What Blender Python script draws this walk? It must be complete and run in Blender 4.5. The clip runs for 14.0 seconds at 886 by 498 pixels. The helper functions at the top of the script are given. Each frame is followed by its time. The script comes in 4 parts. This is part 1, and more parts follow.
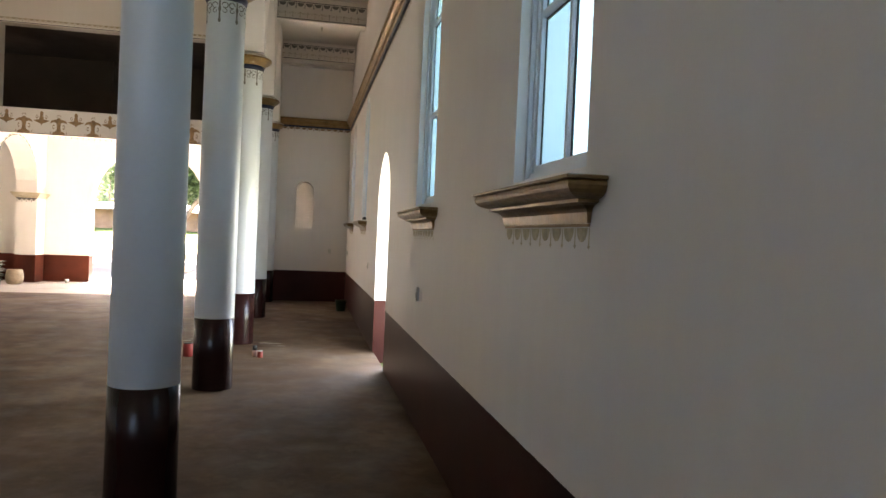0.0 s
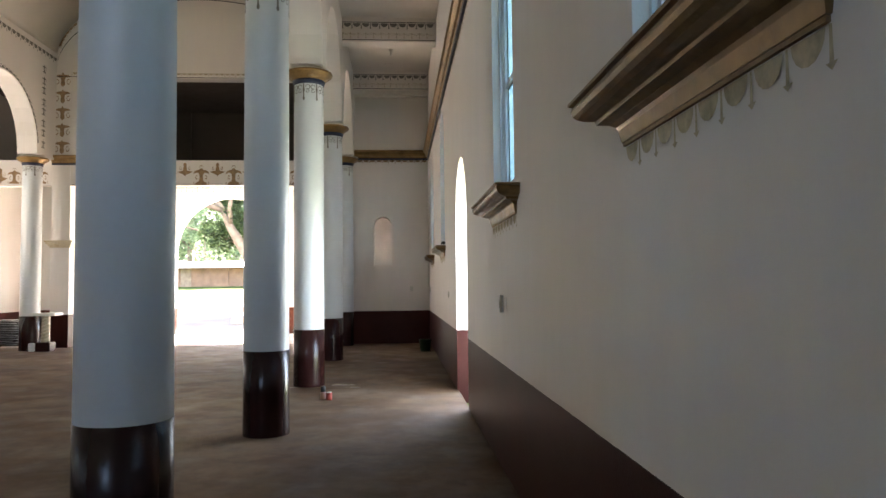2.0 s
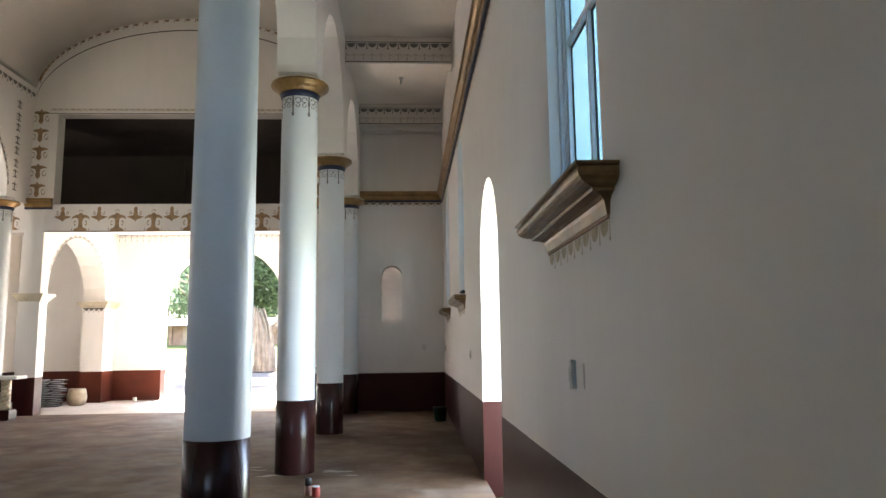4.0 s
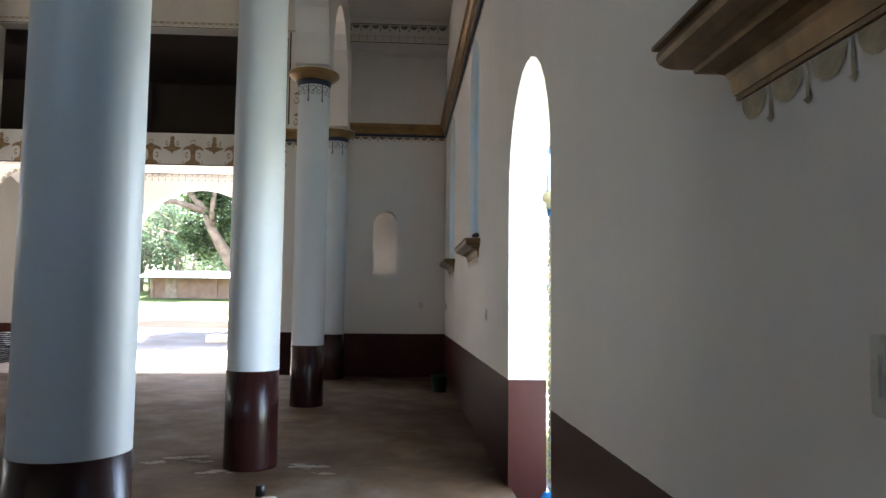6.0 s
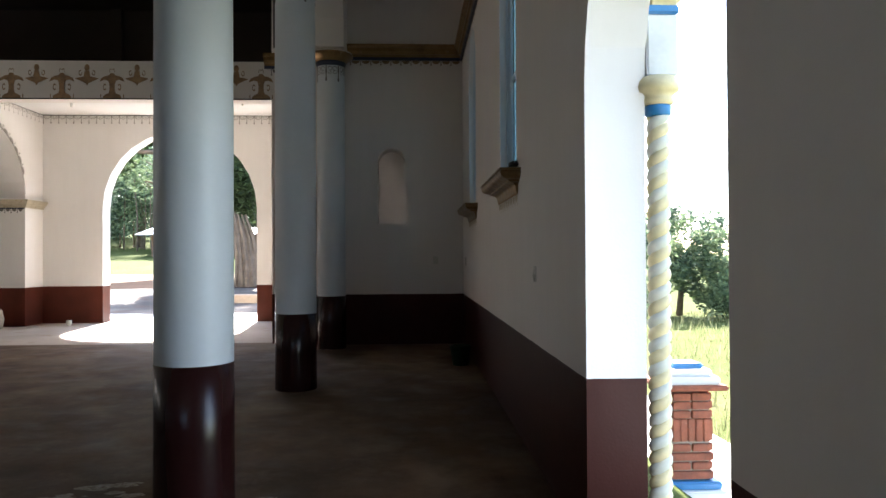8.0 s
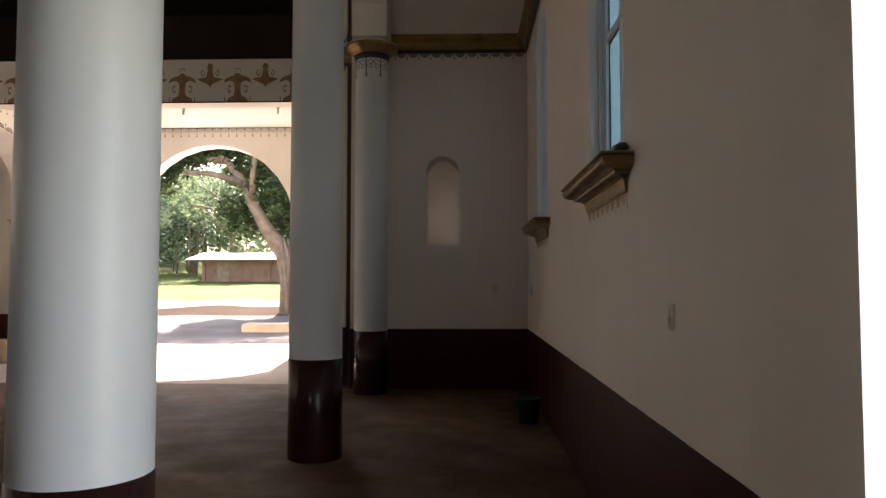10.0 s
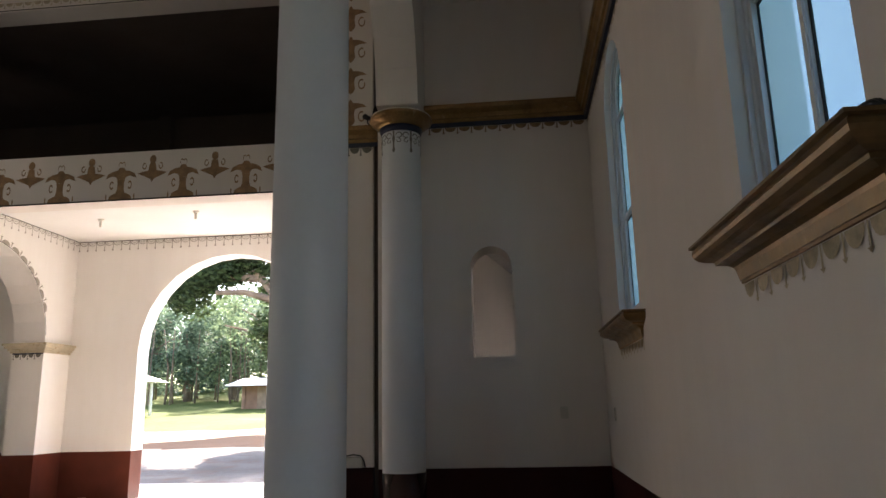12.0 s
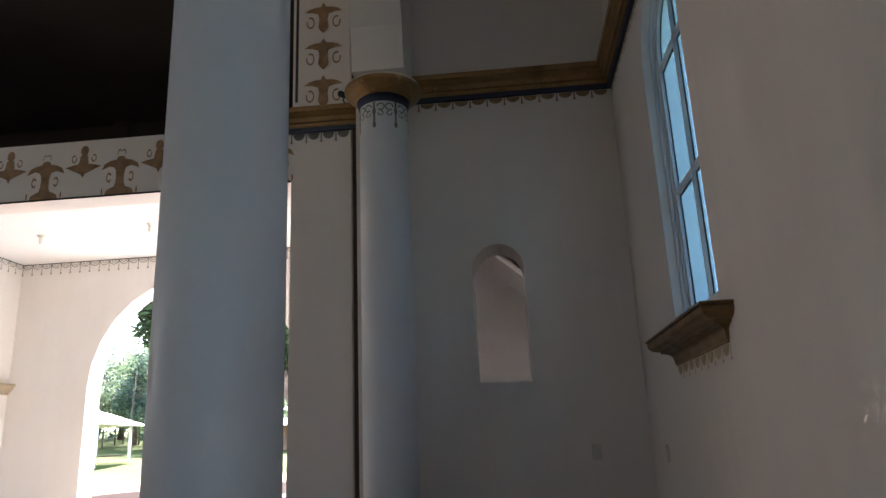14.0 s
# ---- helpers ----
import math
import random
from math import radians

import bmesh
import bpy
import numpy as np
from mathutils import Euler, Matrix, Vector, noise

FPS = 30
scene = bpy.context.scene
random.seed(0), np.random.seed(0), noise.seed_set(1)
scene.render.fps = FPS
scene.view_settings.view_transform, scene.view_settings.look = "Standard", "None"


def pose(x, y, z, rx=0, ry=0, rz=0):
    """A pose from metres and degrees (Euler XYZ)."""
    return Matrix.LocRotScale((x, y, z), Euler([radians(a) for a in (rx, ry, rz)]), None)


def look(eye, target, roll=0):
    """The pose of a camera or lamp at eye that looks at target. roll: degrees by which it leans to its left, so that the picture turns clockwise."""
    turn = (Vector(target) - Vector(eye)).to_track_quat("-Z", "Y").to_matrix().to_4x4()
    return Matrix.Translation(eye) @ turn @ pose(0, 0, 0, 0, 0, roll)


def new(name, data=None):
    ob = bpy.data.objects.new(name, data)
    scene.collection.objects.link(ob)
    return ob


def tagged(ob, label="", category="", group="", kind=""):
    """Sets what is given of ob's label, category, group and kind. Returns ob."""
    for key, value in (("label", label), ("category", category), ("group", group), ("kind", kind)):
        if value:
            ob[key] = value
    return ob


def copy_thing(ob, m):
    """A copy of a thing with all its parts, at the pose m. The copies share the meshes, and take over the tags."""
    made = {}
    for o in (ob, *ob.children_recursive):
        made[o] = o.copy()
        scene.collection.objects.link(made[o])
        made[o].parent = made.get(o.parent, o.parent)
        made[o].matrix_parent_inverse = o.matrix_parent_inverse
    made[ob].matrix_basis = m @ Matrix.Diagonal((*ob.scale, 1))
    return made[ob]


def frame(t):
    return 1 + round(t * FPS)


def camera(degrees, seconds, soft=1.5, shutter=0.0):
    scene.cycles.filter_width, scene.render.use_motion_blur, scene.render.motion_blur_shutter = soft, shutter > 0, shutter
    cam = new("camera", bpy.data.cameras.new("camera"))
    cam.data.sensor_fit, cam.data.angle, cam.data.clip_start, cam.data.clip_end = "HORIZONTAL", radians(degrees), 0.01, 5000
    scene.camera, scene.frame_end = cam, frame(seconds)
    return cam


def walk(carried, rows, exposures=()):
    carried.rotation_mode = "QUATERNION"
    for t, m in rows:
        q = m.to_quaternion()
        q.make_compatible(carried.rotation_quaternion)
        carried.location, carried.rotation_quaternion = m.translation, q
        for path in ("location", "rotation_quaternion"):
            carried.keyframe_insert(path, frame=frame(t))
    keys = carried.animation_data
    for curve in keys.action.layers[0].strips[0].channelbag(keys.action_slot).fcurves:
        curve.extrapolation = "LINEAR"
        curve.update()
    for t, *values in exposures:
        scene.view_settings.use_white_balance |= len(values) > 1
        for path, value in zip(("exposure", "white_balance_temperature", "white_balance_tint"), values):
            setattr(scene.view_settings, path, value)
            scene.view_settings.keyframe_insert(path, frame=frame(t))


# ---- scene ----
cam = camera(64.1, 14.0)
PATH = [
    (0, (-1.161, -2.621, 1.917), (-0.777, -0.659, 1.887), 2.49),
    (0.5, (-1.042, -2.44, 1.844), (-0.792, -0.456, 1.82), 0.6),
    (1, (-0.889, -2.19, 1.623), (-0.844, -0.192, 1.678), 2.43),
    (1.5, (-0.904, -1.694, 1.482), (-0.749, 0.295, 1.614), 0.72),
    (2, (-0.847, -1.149, 1.486), (-0.717, 0.844, 1.59), -0.62),
    (2.5, (-0.877, -0.615, 1.473), (-0.692, 1.372, 1.611), 0.08),
    (3, (-0.818, -0.109, 1.493), (-0.71, 1.87, 1.765), -0.18),
    (5.5, (-0.828, 2.725, 1.488), (-0.727, 4.713, 1.686), -1.01),
    (6, (-0.876, 3.271, 1.457), (-0.759, 5.262, 1.611), 0.62),
    (6.5, (-0.884, 3.833, 1.448), (-0.738, 5.825, 1.558), -1.89),
    (7, (-0.897, 4.383, 1.457), (-0.814, 6.38, 1.529), -0.9),
    (7.5, (-0.874, 5.0, 1.449), (-0.735, 6.995, 1.484), -0.77),
    (8, (-0.882, 5.447, 1.472), (-0.793, 7.444, 1.495), -0.32),
    (10.5, (-0.889, 7.896, 1.505), (-0.973, 9.887, 1.674), -0.46),
    (11, (-0.973, 8.385, 1.552), (-1.044, 10.361, 1.85), -2.0),
    (11.5, (-0.924, 8.831, 1.564), (-1.049, 10.785, 1.971), -1.79),
    (12, (-0.975, 9.428, 1.515), (-1.166, 11.371, 1.949), -1.3),
    (12.5, (-1.042, 9.795, 1.557), (-1.174, 11.74, 2.005), -1.46),
    (13, (-1.075, 10.195, 1.573), (-1.335, 12.107, 2.098), -1.08),
    (13.5, (-1.162, 10.722, 1.502), (-1.312, 12.634, 2.069), -0.74),
    (14, (-1.165, 11.087, 1.53), (-1.331, 13.007, 2.064), -2.47),
]
EXPOSURES = ((0, 4.5, 8150, 18), (1.5, 4.5, 7700, 16), (3, 4.5, 7050, 14), (5.5, 4.1, 6850, 14), (6.5, 3.6, 6500, 11), (8, 2.8, 6700, 12.5), (10.5, 2.95, 8350, 21.5), (12, 2.98, 7250, 17.5), (14, 3.25, 6450, 16.5))
walk(cam, [(t, look(eye, target, roll)) for t, eye, target, roll in PATH], EXPOSURES)

# ---- world, sun, exposure ----
SUN_EL, SUN_AZ = 45.5, 5.0          # elevation; azimuth in degrees west of the nave's axis
world = bpy.data.worlds.new("sky")
scene.world = world
world.use_nodes = True
wn, wl = world.node_tree.nodes, world.node_tree.links
sky = wn.new("ShaderNodeTexSky")
sky.sky_type, sky.sun_disc = "NISHITA", False
sky.sun_elevation, sky.sun_rotation = radians(SUN_EL), radians(-SUN_AZ)
wn["Background"].inputs["Strength"].default_value = 0.15
wl.new(sky.outputs["Color"], wn["Background"].inputs["Color"])
sun = new("sun", bpy.data.lights.new("sun", "SUN"))
sun.data.energy, sun.data.angle, sun.data.color = 5.0, radians(0.5), (1.0, 0.98, 0.95)
sun.matrix_world = look((0, 0, 30), (-0.0 + math.sin(radians(SUN_AZ)) * 30, -math.cos(radians(SUN_AZ)) * 30, 30 - 30 * math.tan(radians(SUN_EL))))


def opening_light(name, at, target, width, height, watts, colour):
    """Area lamp standing in for sky light in a seen or assumed opening."""
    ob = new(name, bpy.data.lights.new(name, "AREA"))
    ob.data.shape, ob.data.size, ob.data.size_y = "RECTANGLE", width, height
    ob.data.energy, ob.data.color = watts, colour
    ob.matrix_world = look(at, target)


# Added fill aimed at the vault, from windows assumed in the west wall.
for y, watts in ((0.82, 0.25), (4.45, 0.45), (11.84, 4.8), (15.5, 6.4)):
    opening_light("west_window_daylight", (-12.21, y, 3.4), (-5.5, y, 8.6), 1.0, 2.1, watts, (1.0, 0.94, 0.86))

# Added vault fill, from an opening made for it in the unseen wall.
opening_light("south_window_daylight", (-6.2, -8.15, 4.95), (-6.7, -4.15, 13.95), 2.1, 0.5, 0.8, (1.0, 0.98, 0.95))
opening_light("side_door_daylight", (0.4, 8.1, 1.4), (-3.0, 8.0, 1.0), 0.9, 2.3, 4.0, (0.68, 0.85, 1.0))

# ---- measures of the place ----
XL, XC, XCL, XW = -2.19, -6.2, -9.95, -12.15    # arcade, nave axis, far arcade, far aisle wall
COLS = (-4.9, -1.25, 2.46, 6.25, 9.775, 13.52, 17.1)
YE, YP, YN, YS = 17.49, 17.75, 22.11, -8.0       # aisle end, nave end piers, porch wall, back wall
DADO = 0.85
CEIL, SPRING = 7.05, 7.6


# ---- materials ----
def principled(name):
    m = bpy.data.materials.new(name)
    m.use_nodes = True
    return m, m.node_tree.nodes, m.node_tree.links, m.node_tree.nodes["Principled BSDF"]


def coords(n, l, scale=1.0, stretch=(1, 1, 1)):
    g, k = n.new("ShaderNodeNewGeometry"), n.new("ShaderNodeMapping")
    k.inputs["Scale"].default_value = [scale * s for s in stretch]
    l.new(g.outputs["Position"], k.inputs["Vector"])
    return k.outputs["Vector"]


def fractal(n, l, vec, scale, detail=4.0, rough=0.55):
    t = n.new("ShaderNodeTexNoise")
    t.inputs["Scale"].default_value, t.inputs["Detail"].default_value, t.inputs["Roughness"].default_value = scale, detail, rough
    l.new(vec, t.inputs["Vector"])
    return t.outputs["Fac"]


def ramp(n, l, fac, *stops):
    r = n.new("ShaderNodeValToRGB")
    while len(r.color_ramp.elements) < len(stops):
        r.color_ramp.elements.new(0.5)
    for e, (p, c) in zip(r.color_ramp.elements, stops):
        e.position, e.color = p, (*c, 1) if len(c) == 3 else c
    l.new(fac, r.inputs["Fac"])
    return r.outputs["Color"]


def mixed(n, l, fac, a, b, mode="MIX"):
    m = n.new("ShaderNodeMix")
    m.data_type, m.blend_type = "RGBA", mode
    for sock, v in ((m.inputs[0], fac), (m.inputs[6], a), (m.inputs[7], b)):
        if hasattr(v, "is_linked"):
            l.new(v, sock)
        else:
            sock.default_value = v if isinstance(v, (int, float)) else (*v, 1)
    return m.outputs[2]


def relief(n, l, b, height, strength=0.2, distance=0.01):
    k = n.new("ShaderNodeBump")
    k.inputs["Strength"].default_value, k.inputs["Distance"].default_value = strength, distance
    l.new(height, k.inputs["Height"])
    l.new(k.outputs["Normal"], b.inputs["Normal"])


def surface(name, base, rough=0.6, metal=0.0, vary=0.12, grain=40.0, blotch=1.5, bump=0.15, dirt=None, coat=0.0, dirt_at=0.62, even=False):
    """A painted or worn surface: colour at two scales, fine relief, optional stains."""
    m, n, l, b = principled(name)
    v = coords(n, l)
    dark = tuple(c * (1 - vary) for c in base)
    lite = tuple(min(1, c * (1 + vary * 0.6)) for c in base)
    big = ramp(n, l, fractal(n, l, v, blotch), (0.3, dark), (0.7, lite))
    small = ramp(n, l, fractal(n, l, v, grain, 3), (0.3, (1 - vary * 0.6,) * 3), (0.7, (1, 1, 1)))
    col = mixed(n, l, 1.0, big, small, "MULTIPLY")
    if dirt:
        s = ramp(n, l, fractal(n, l, v, blotch * 2.3, 8, 0.68), (dirt_at, (0, 0, 0)), (dirt_at + 0.14, (1, 1, 1)))
        col = mixed(n, l, s, col, dirt)
    l.new(col, b.inputs["Base Color"])
    rr = ramp(n, l, fractal(n, l, v, blotch * 4, 5), (0.3, (max(0.03, rough - 0.08),) * 3), (0.7, (min(1, rough + 0.1),) * 3))
    b.inputs["Roughness"].default_value = rough
    if not even:
        l.new(rr, b.inputs["Roughness"])
    b.inputs["Metallic"].default_value, b.inputs["Coat Weight"].default_value = metal, coat
    b.inputs["Coat Roughness"].default_value = 0.12
    relief(n, l, b, fractal(n, l, v, grain * 1.5, 5), bump, 0.006)
    return m


WHITE, MAROON = (0.80, 0.75, 0.71), (0.044, 0.0105, 0.0085)


def wall_paint(name, tone, maroon=MAROON):
    """Off-white wall paint above a maroon oil-painted dado, its edge cut in by hand."""
    m, n, l, b = principled(name)
    v = coords(n, l)
    white = ramp(n, l, fractal(n, l, v, 0.8, 5), (0.3, tuple(c * 0.95 for c in tone)), (0.7, tone))
    streak = ramp(n, l, fractal(n, l, coords(n, l, 1.0, (2.5, 2.5, 0.35)), 2.0, 6, 0.6), (0.35, (0.975, 0.972, 0.968)), (0.65, (1, 1, 1)))
    white = mixed(n, l, 1.0, white, streak, "MULTIPLY")
    red = ramp(n, l, fractal(n, l, v, 1.6, 6), (0.3, tuple(c * 0.8 for c in maroon)), (0.75, tuple(c * 1.25 for c in maroon)))
    g, sep = n.new("ShaderNodeNewGeometry"), n.new("ShaderNodeSeparateXYZ")
    l.new(g.outputs["Position"], sep.inputs[0])
    wav, edge = n.new("ShaderNodeMath"), n.new("ShaderNodeMath")
    wav.operation, wav.inputs[1].default_value, wav.inputs[2].default_value = "MULTIPLY_ADD", 0.012, DADO - 0.006
    l.new(fractal(n, l, v, 3.0, 3), wav.inputs[0])
    edge.operation = "GREATER_THAN"
    l.new(sep.outputs["Z"], edge.inputs[0])
    l.new(wav.outputs[0], edge.inputs[1])
    l.new(mixed(n, l, edge.outputs[0], red, white), b.inputs["Base Color"])
    l.new(ramp(n, l, edge.outputs[0], (0, (0.36,) * 3), (1, (0.6,) * 3)), b.inputs["Roughness"])
    l.new(ramp(n, l, edge.outputs[0], (0, (0.14,) * 3), (1, (0.45,) * 3)), b.inputs["Specular IOR Level"])
    wave, rough_h = fractal(n, l, v, 5.0, 3), fractal(n, l, v, 70.0, 4)
    relief(n, l, b, mixed(n, l, 0.35, wave, rough_h), 0.22, 0.012)
    return m


def floor_concrete():
    m, n, l, b = principled("floor_concrete")
    v = coords(n, l)
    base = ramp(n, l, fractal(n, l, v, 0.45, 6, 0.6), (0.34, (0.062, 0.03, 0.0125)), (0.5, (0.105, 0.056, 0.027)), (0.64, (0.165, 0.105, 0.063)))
    spots = ramp(n, l, fractal(n, l, v, 3.0, 8, 0.7), (0.3, (0.5, 0.47, 0.44)), (0.6, (1, 1, 1)))
    col = mixed(n, l, 1.0, base, spots, "MULTIPLY")
    dust = ramp(n, l, fractal(n, l, v, 1.1, 9, 0.72), (0.52, (0, 0, 0)), (0.66, (1, 1, 1)))
    half = n.new("ShaderNodeMath")
    half.operation, half.inputs[1].default_value = "MULTIPLY", 0.35
    l.new(dust, half.inputs[0])
    col = mixed(n, l, half.outputs[0], col, (0.27, 0.225, 0.18))
    spill = ramp(n, l, fractal(n, l, v, 1.9, 10, 0.75), (0.71, (0, 0, 0)), (0.74, (1, 1, 1)))
    col = mixed(n, l, spill, col, (0.62, 0.57, 0.5))
    l.new(col, b.inputs["Base Color"])
    b.inputs["Specular IOR Level"].default_value = 0.3
    l.new(ramp(n, l, fractal(n, l, v, 2.2, 5), (0.3, (0.52,) * 3), (0.7, (0.85,) * 3)), b.inputs["Roughness"])
    relief(n, l, b, mixed(n, l, 0.3, fractal(n, l, v, 2.5, 6), fractal(n, l, v, 60, 4)), 0.35, 0.02)
    return m


def leafy(name, low, high):
    m, n, l, b = principled(name)
    g = n.new("ShaderNodeNewGeometry")
    col = ramp(n, l, g.outputs["Random Per Island"], (0.0, low), (0.6, high), (1.0, tuple(c * 1.35 for c in high)))
    l.new(col, b.inputs["Base Color"])
    b.inputs["Roughness"].default_value = 0.6
    b.inputs["Specular IOR Level"].default_value = 0.25
    t, mx, out = n.new("ShaderNodeBsdfTranslucent"), n.new("ShaderNodeMixShader"), n["Material Output"]
    l.new(col, t.inputs["Color"])
    mx.inputs[0].default_value = 0.5
    l.new(b.outputs[0], mx.inputs[1])
    l.new(t.outputs[0], mx.inputs[2])
    l.new(mx.outputs[0], out.inputs["Surface"])
    return m


def tinted_glass():
    """Pale blue window glass: part clear, part milky."""
    m, n, l, b = principled("blue_glass")
    t, mk, gl = n.new("ShaderNodeBsdfTransparent"), n.new("ShaderNodeBsdfTranslucent"), n.new("ShaderNodeBsdfGlossy")
    mx, my = n.new("ShaderNodeMixShader"), n.new("ShaderNodeMixShader")
    t.inputs["Color"].default_value = (0.08, 0.112, 0.135, 1)
    mk.inputs["Color"].default_value = (0.115, 0.205, 0.255, 1)
    gl.inputs["Roughness"].default_value = 0.03
    mx.inputs[0].default_value, my.inputs[0].default_value = 0.55, 0.05
    l.new(t.outputs[0], mx.inputs[1])
    l.new(mk.outputs[0], mx.inputs[2])
    l.new(mx.outputs[0], my.inputs[1])
    l.new(gl.outputs[0], my.inputs[2])
    l.new(my.outputs[0], n["Material Output"].inputs["Surface"])
    return m


def ground_grass():
    m, n, l, b = principled("grass_ground")
    v = coords(n, l)
    col = ramp(n, l, fractal(n, l, v, 0.35, 7, 0.65), (0.3, (0.058, 0.08, 0.018)), (0.55, (0.1, 0.12, 0.032)), (0.75, (0.14, 0.122, 0.06)))
    col = mixed(n, l, 1.0, col, ramp(n, l, fractal(n, l, v, 9, 6), (0.3, (0.6,) * 3), (0.7, (1.1,) * 3)), "MULTIPLY")
    l.new(col, b.inputs["Base Color"])
    b.inputs["Roughness"].default_value = 0.9
    b.inputs["Specular IOR Level"].default_value = 0.1
    relief(n, l, b, fractal(n, l, v, 12, 6), 0.8, 0.05)
    return m


PAINT, FLOOR = wall_paint("wall_paint", WHITE), floor_concrete()
# The wall paint again, wall and dado lightened for the brighter porch.
PAINT_LIT = wall_paint("wall_paint_lit", (0.83, 0.81, 0.78), (0.095, 0.026, 0.017))
PLASTER = surface("ceiling_plaster", (0.79, 0.74, 0.68), 0.75, vary=0.08, grain=50, blotch=0.9, bump=0.2, dirt=(0.55, 0.49, 0.42), dirt_at=0.66)
# Ceiling plaster whitened to stand for the brighter light in the porch.
PLASTER_LIT = surface("porch_plaster_lit", (0.84, 0.83, 0.81), 0.8, vary=0.06, grain=50, blotch=0.9, bump=0.2)
ENAMEL = surface("white_enamel", (0.69, 0.715, 0.735), 0.42, vary=0.04, grain=25, blotch=1.2, bump=0.04, even=True)
OXBLOOD = surface("maroon_enamel", (0.027, 0.0072, 0.0065), 0.27, vary=0.12, grain=30, blotch=2, bump=0.012, even=True)
GOLD = surface("gold_paint", (0.32, 0.185, 0.066), 0.36, metal=0.45, vary=0.35, grain=35, blotch=4, bump=0.2, dirt=(0.42, 0.3, 0.17), dirt_at=0.6)
PALEGOLD = surface("pale_gold_paint", (0.6, 0.52, 0.38), 0.4, metal=0.25, vary=0.2, grain=35, blotch=5, bump=0.2, dirt=(0.34, 0.24, 0.12), dirt_at=0.55)
OXBLOOD.node_tree.nodes["Principled BSDF"].inputs["Specular IOR Level"].default_value = 0.35
NAVY = surface("navy_paint", (0.012, 0.02, 0.055), 0.4, vary=0.2, bump=0.1)
STENCIL = surface("stencil_brown", (0.37, 0.225, 0.115), 0.6, vary=0.35, grain=60, blotch=9, bump=0.1)
STENCIL_GREY = surface("stencil_grey", (0.2, 0.19, 0.165), 0.6, vary=0.3, grain=60, blotch=9, bump=0.1)
STENCIL_TAN = surface("stencil_tan", (0.55, 0.47, 0.35), 0.6, vary=0.3, grain=60, blotch=9, bump=0.1)
STENCIL_SILL = surface("stencil_ochre", (0.56, 0.46, 0.3), 0.6, vary=0.35, grain=60, blotch=14, bump=0.1)
STENCIL_PORCH = surface("stencil_pale_grey", (0.36, 0.33, 0.29), 0.6, vary=0.3, grain=60, blotch=9, bump=0.1)
LINE = surface("dark_line_paint", (0.03, 0.025, 0.022), 0.5, vary=0.2, bump=0.05)
FRAME = surface("aluminium_frame", (0.68, 0.71, 0.74), 0.38, metal=0.15, vary=0.08, bump=0.05)
RUBBER = surface("black_gasket", (0.012, 0.012, 0.013), 0.6, vary=0.2, bump=0.1)
GLASS = tinted_glass()
PLATE = surface("switch_plastic", (0.66, 0.64, 0.58), 0.25, vary=0.06, bump=0.03)
# Dark base stands for the lack of light in gallery and recess.
DARKROOM = surface("unlit_brown", (0.088, 0.063, 0.051), 0.8, vary=0.2, grain=30, blotch=1, bump=0.2)
BRICK = surface("clay_brick", (0.33, 0.10, 0.055), 0.8, vary=0.35, grain=60, blotch=14, bump=0.5, dirt=(0.42, 0.2, 0.13), dirt_at=0.58)
MORTAR = surface("mortar", (0.45, 0.36, 0.29), 0.9, vary=0.2, grain=70, bump=0.4)
BLUE = surface("blue_gloss_paint", (0.02, 0.19, 0.44), 0.35, vary=0.15, bump=0.08)
CREAM = surface("cream_yellow_paint", (0.74, 0.62, 0.36), 0.5, vary=0.15, bump=0.15)
CHALK = surface("exterior_white_paint", (0.76, 0.75, 0.72), 0.6, vary=0.1, grain=40, bump=0.2, dirt=(0.5, 0.45, 0.38), dirt_at=0.66)
CHALK_CREAM = surface("cream_white_paint", (0.66, 0.64, 0.55), 0.6, vary=0.12, grain=40, bump=0.2, dirt=(0.45, 0.38, 0.27), dirt_at=0.62)
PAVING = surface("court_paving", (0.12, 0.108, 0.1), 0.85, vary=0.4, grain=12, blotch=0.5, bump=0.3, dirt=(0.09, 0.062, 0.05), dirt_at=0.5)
# Pale base, chosen to bounce sun into the porch and side door.
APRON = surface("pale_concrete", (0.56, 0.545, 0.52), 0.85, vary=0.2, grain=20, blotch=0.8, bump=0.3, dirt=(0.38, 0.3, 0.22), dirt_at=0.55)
PAVING.node_tree.nodes["Principled BSDF"].inputs["Specular IOR Level"].default_value = 0.12
EARTH_PALE = surface("pale_sandy_earth", (0.36, 0.29, 0.22), 0.9, vary=0.3, grain=9, blotch=0.6, bump=0.4, dirt=(0.2, 0.15, 0.1), dirt_at=0.6)
# Base far darker than the soil itself, standing in for tree shade.
EARTH_SHADE = surface("shaded_red_soil", (0.036, 0.02, 0.014), 0.95, vary=0.35, grain=9, blotch=0.8, bump=0.5)
for soil in (EARTH_PALE, EARTH_SHADE):
    soil.node_tree.nodes["Principled BSDF"].inputs["Specular IOR Level"].default_value = 0.04
BLOCKSTONE = surface("peach_rendered_block", (0.42, 0.3, 0.2), 0.85, vary=0.2, grain=20, blotch=2, bump=0.3)
# Blades paled to stand in for the glare of sun on grass.
BLADE_SUNLIT = leafy("sunlit_grass_blades", (0.12, 0.13, 0.05), (0.26, 0.26, 0.13))
GRASS = ground_grass()
LEAF_DARK = leafy("leaves_dark", (0.016, 0.032, 0.014), (0.055, 0.084, 0.034))
# Pale bluish cast puts the haze over the far trees into the leaves.
LEAF_MID = leafy("leaves_mid", (0.03, 0.058, 0.042), (0.12, 0.175, 0.115))
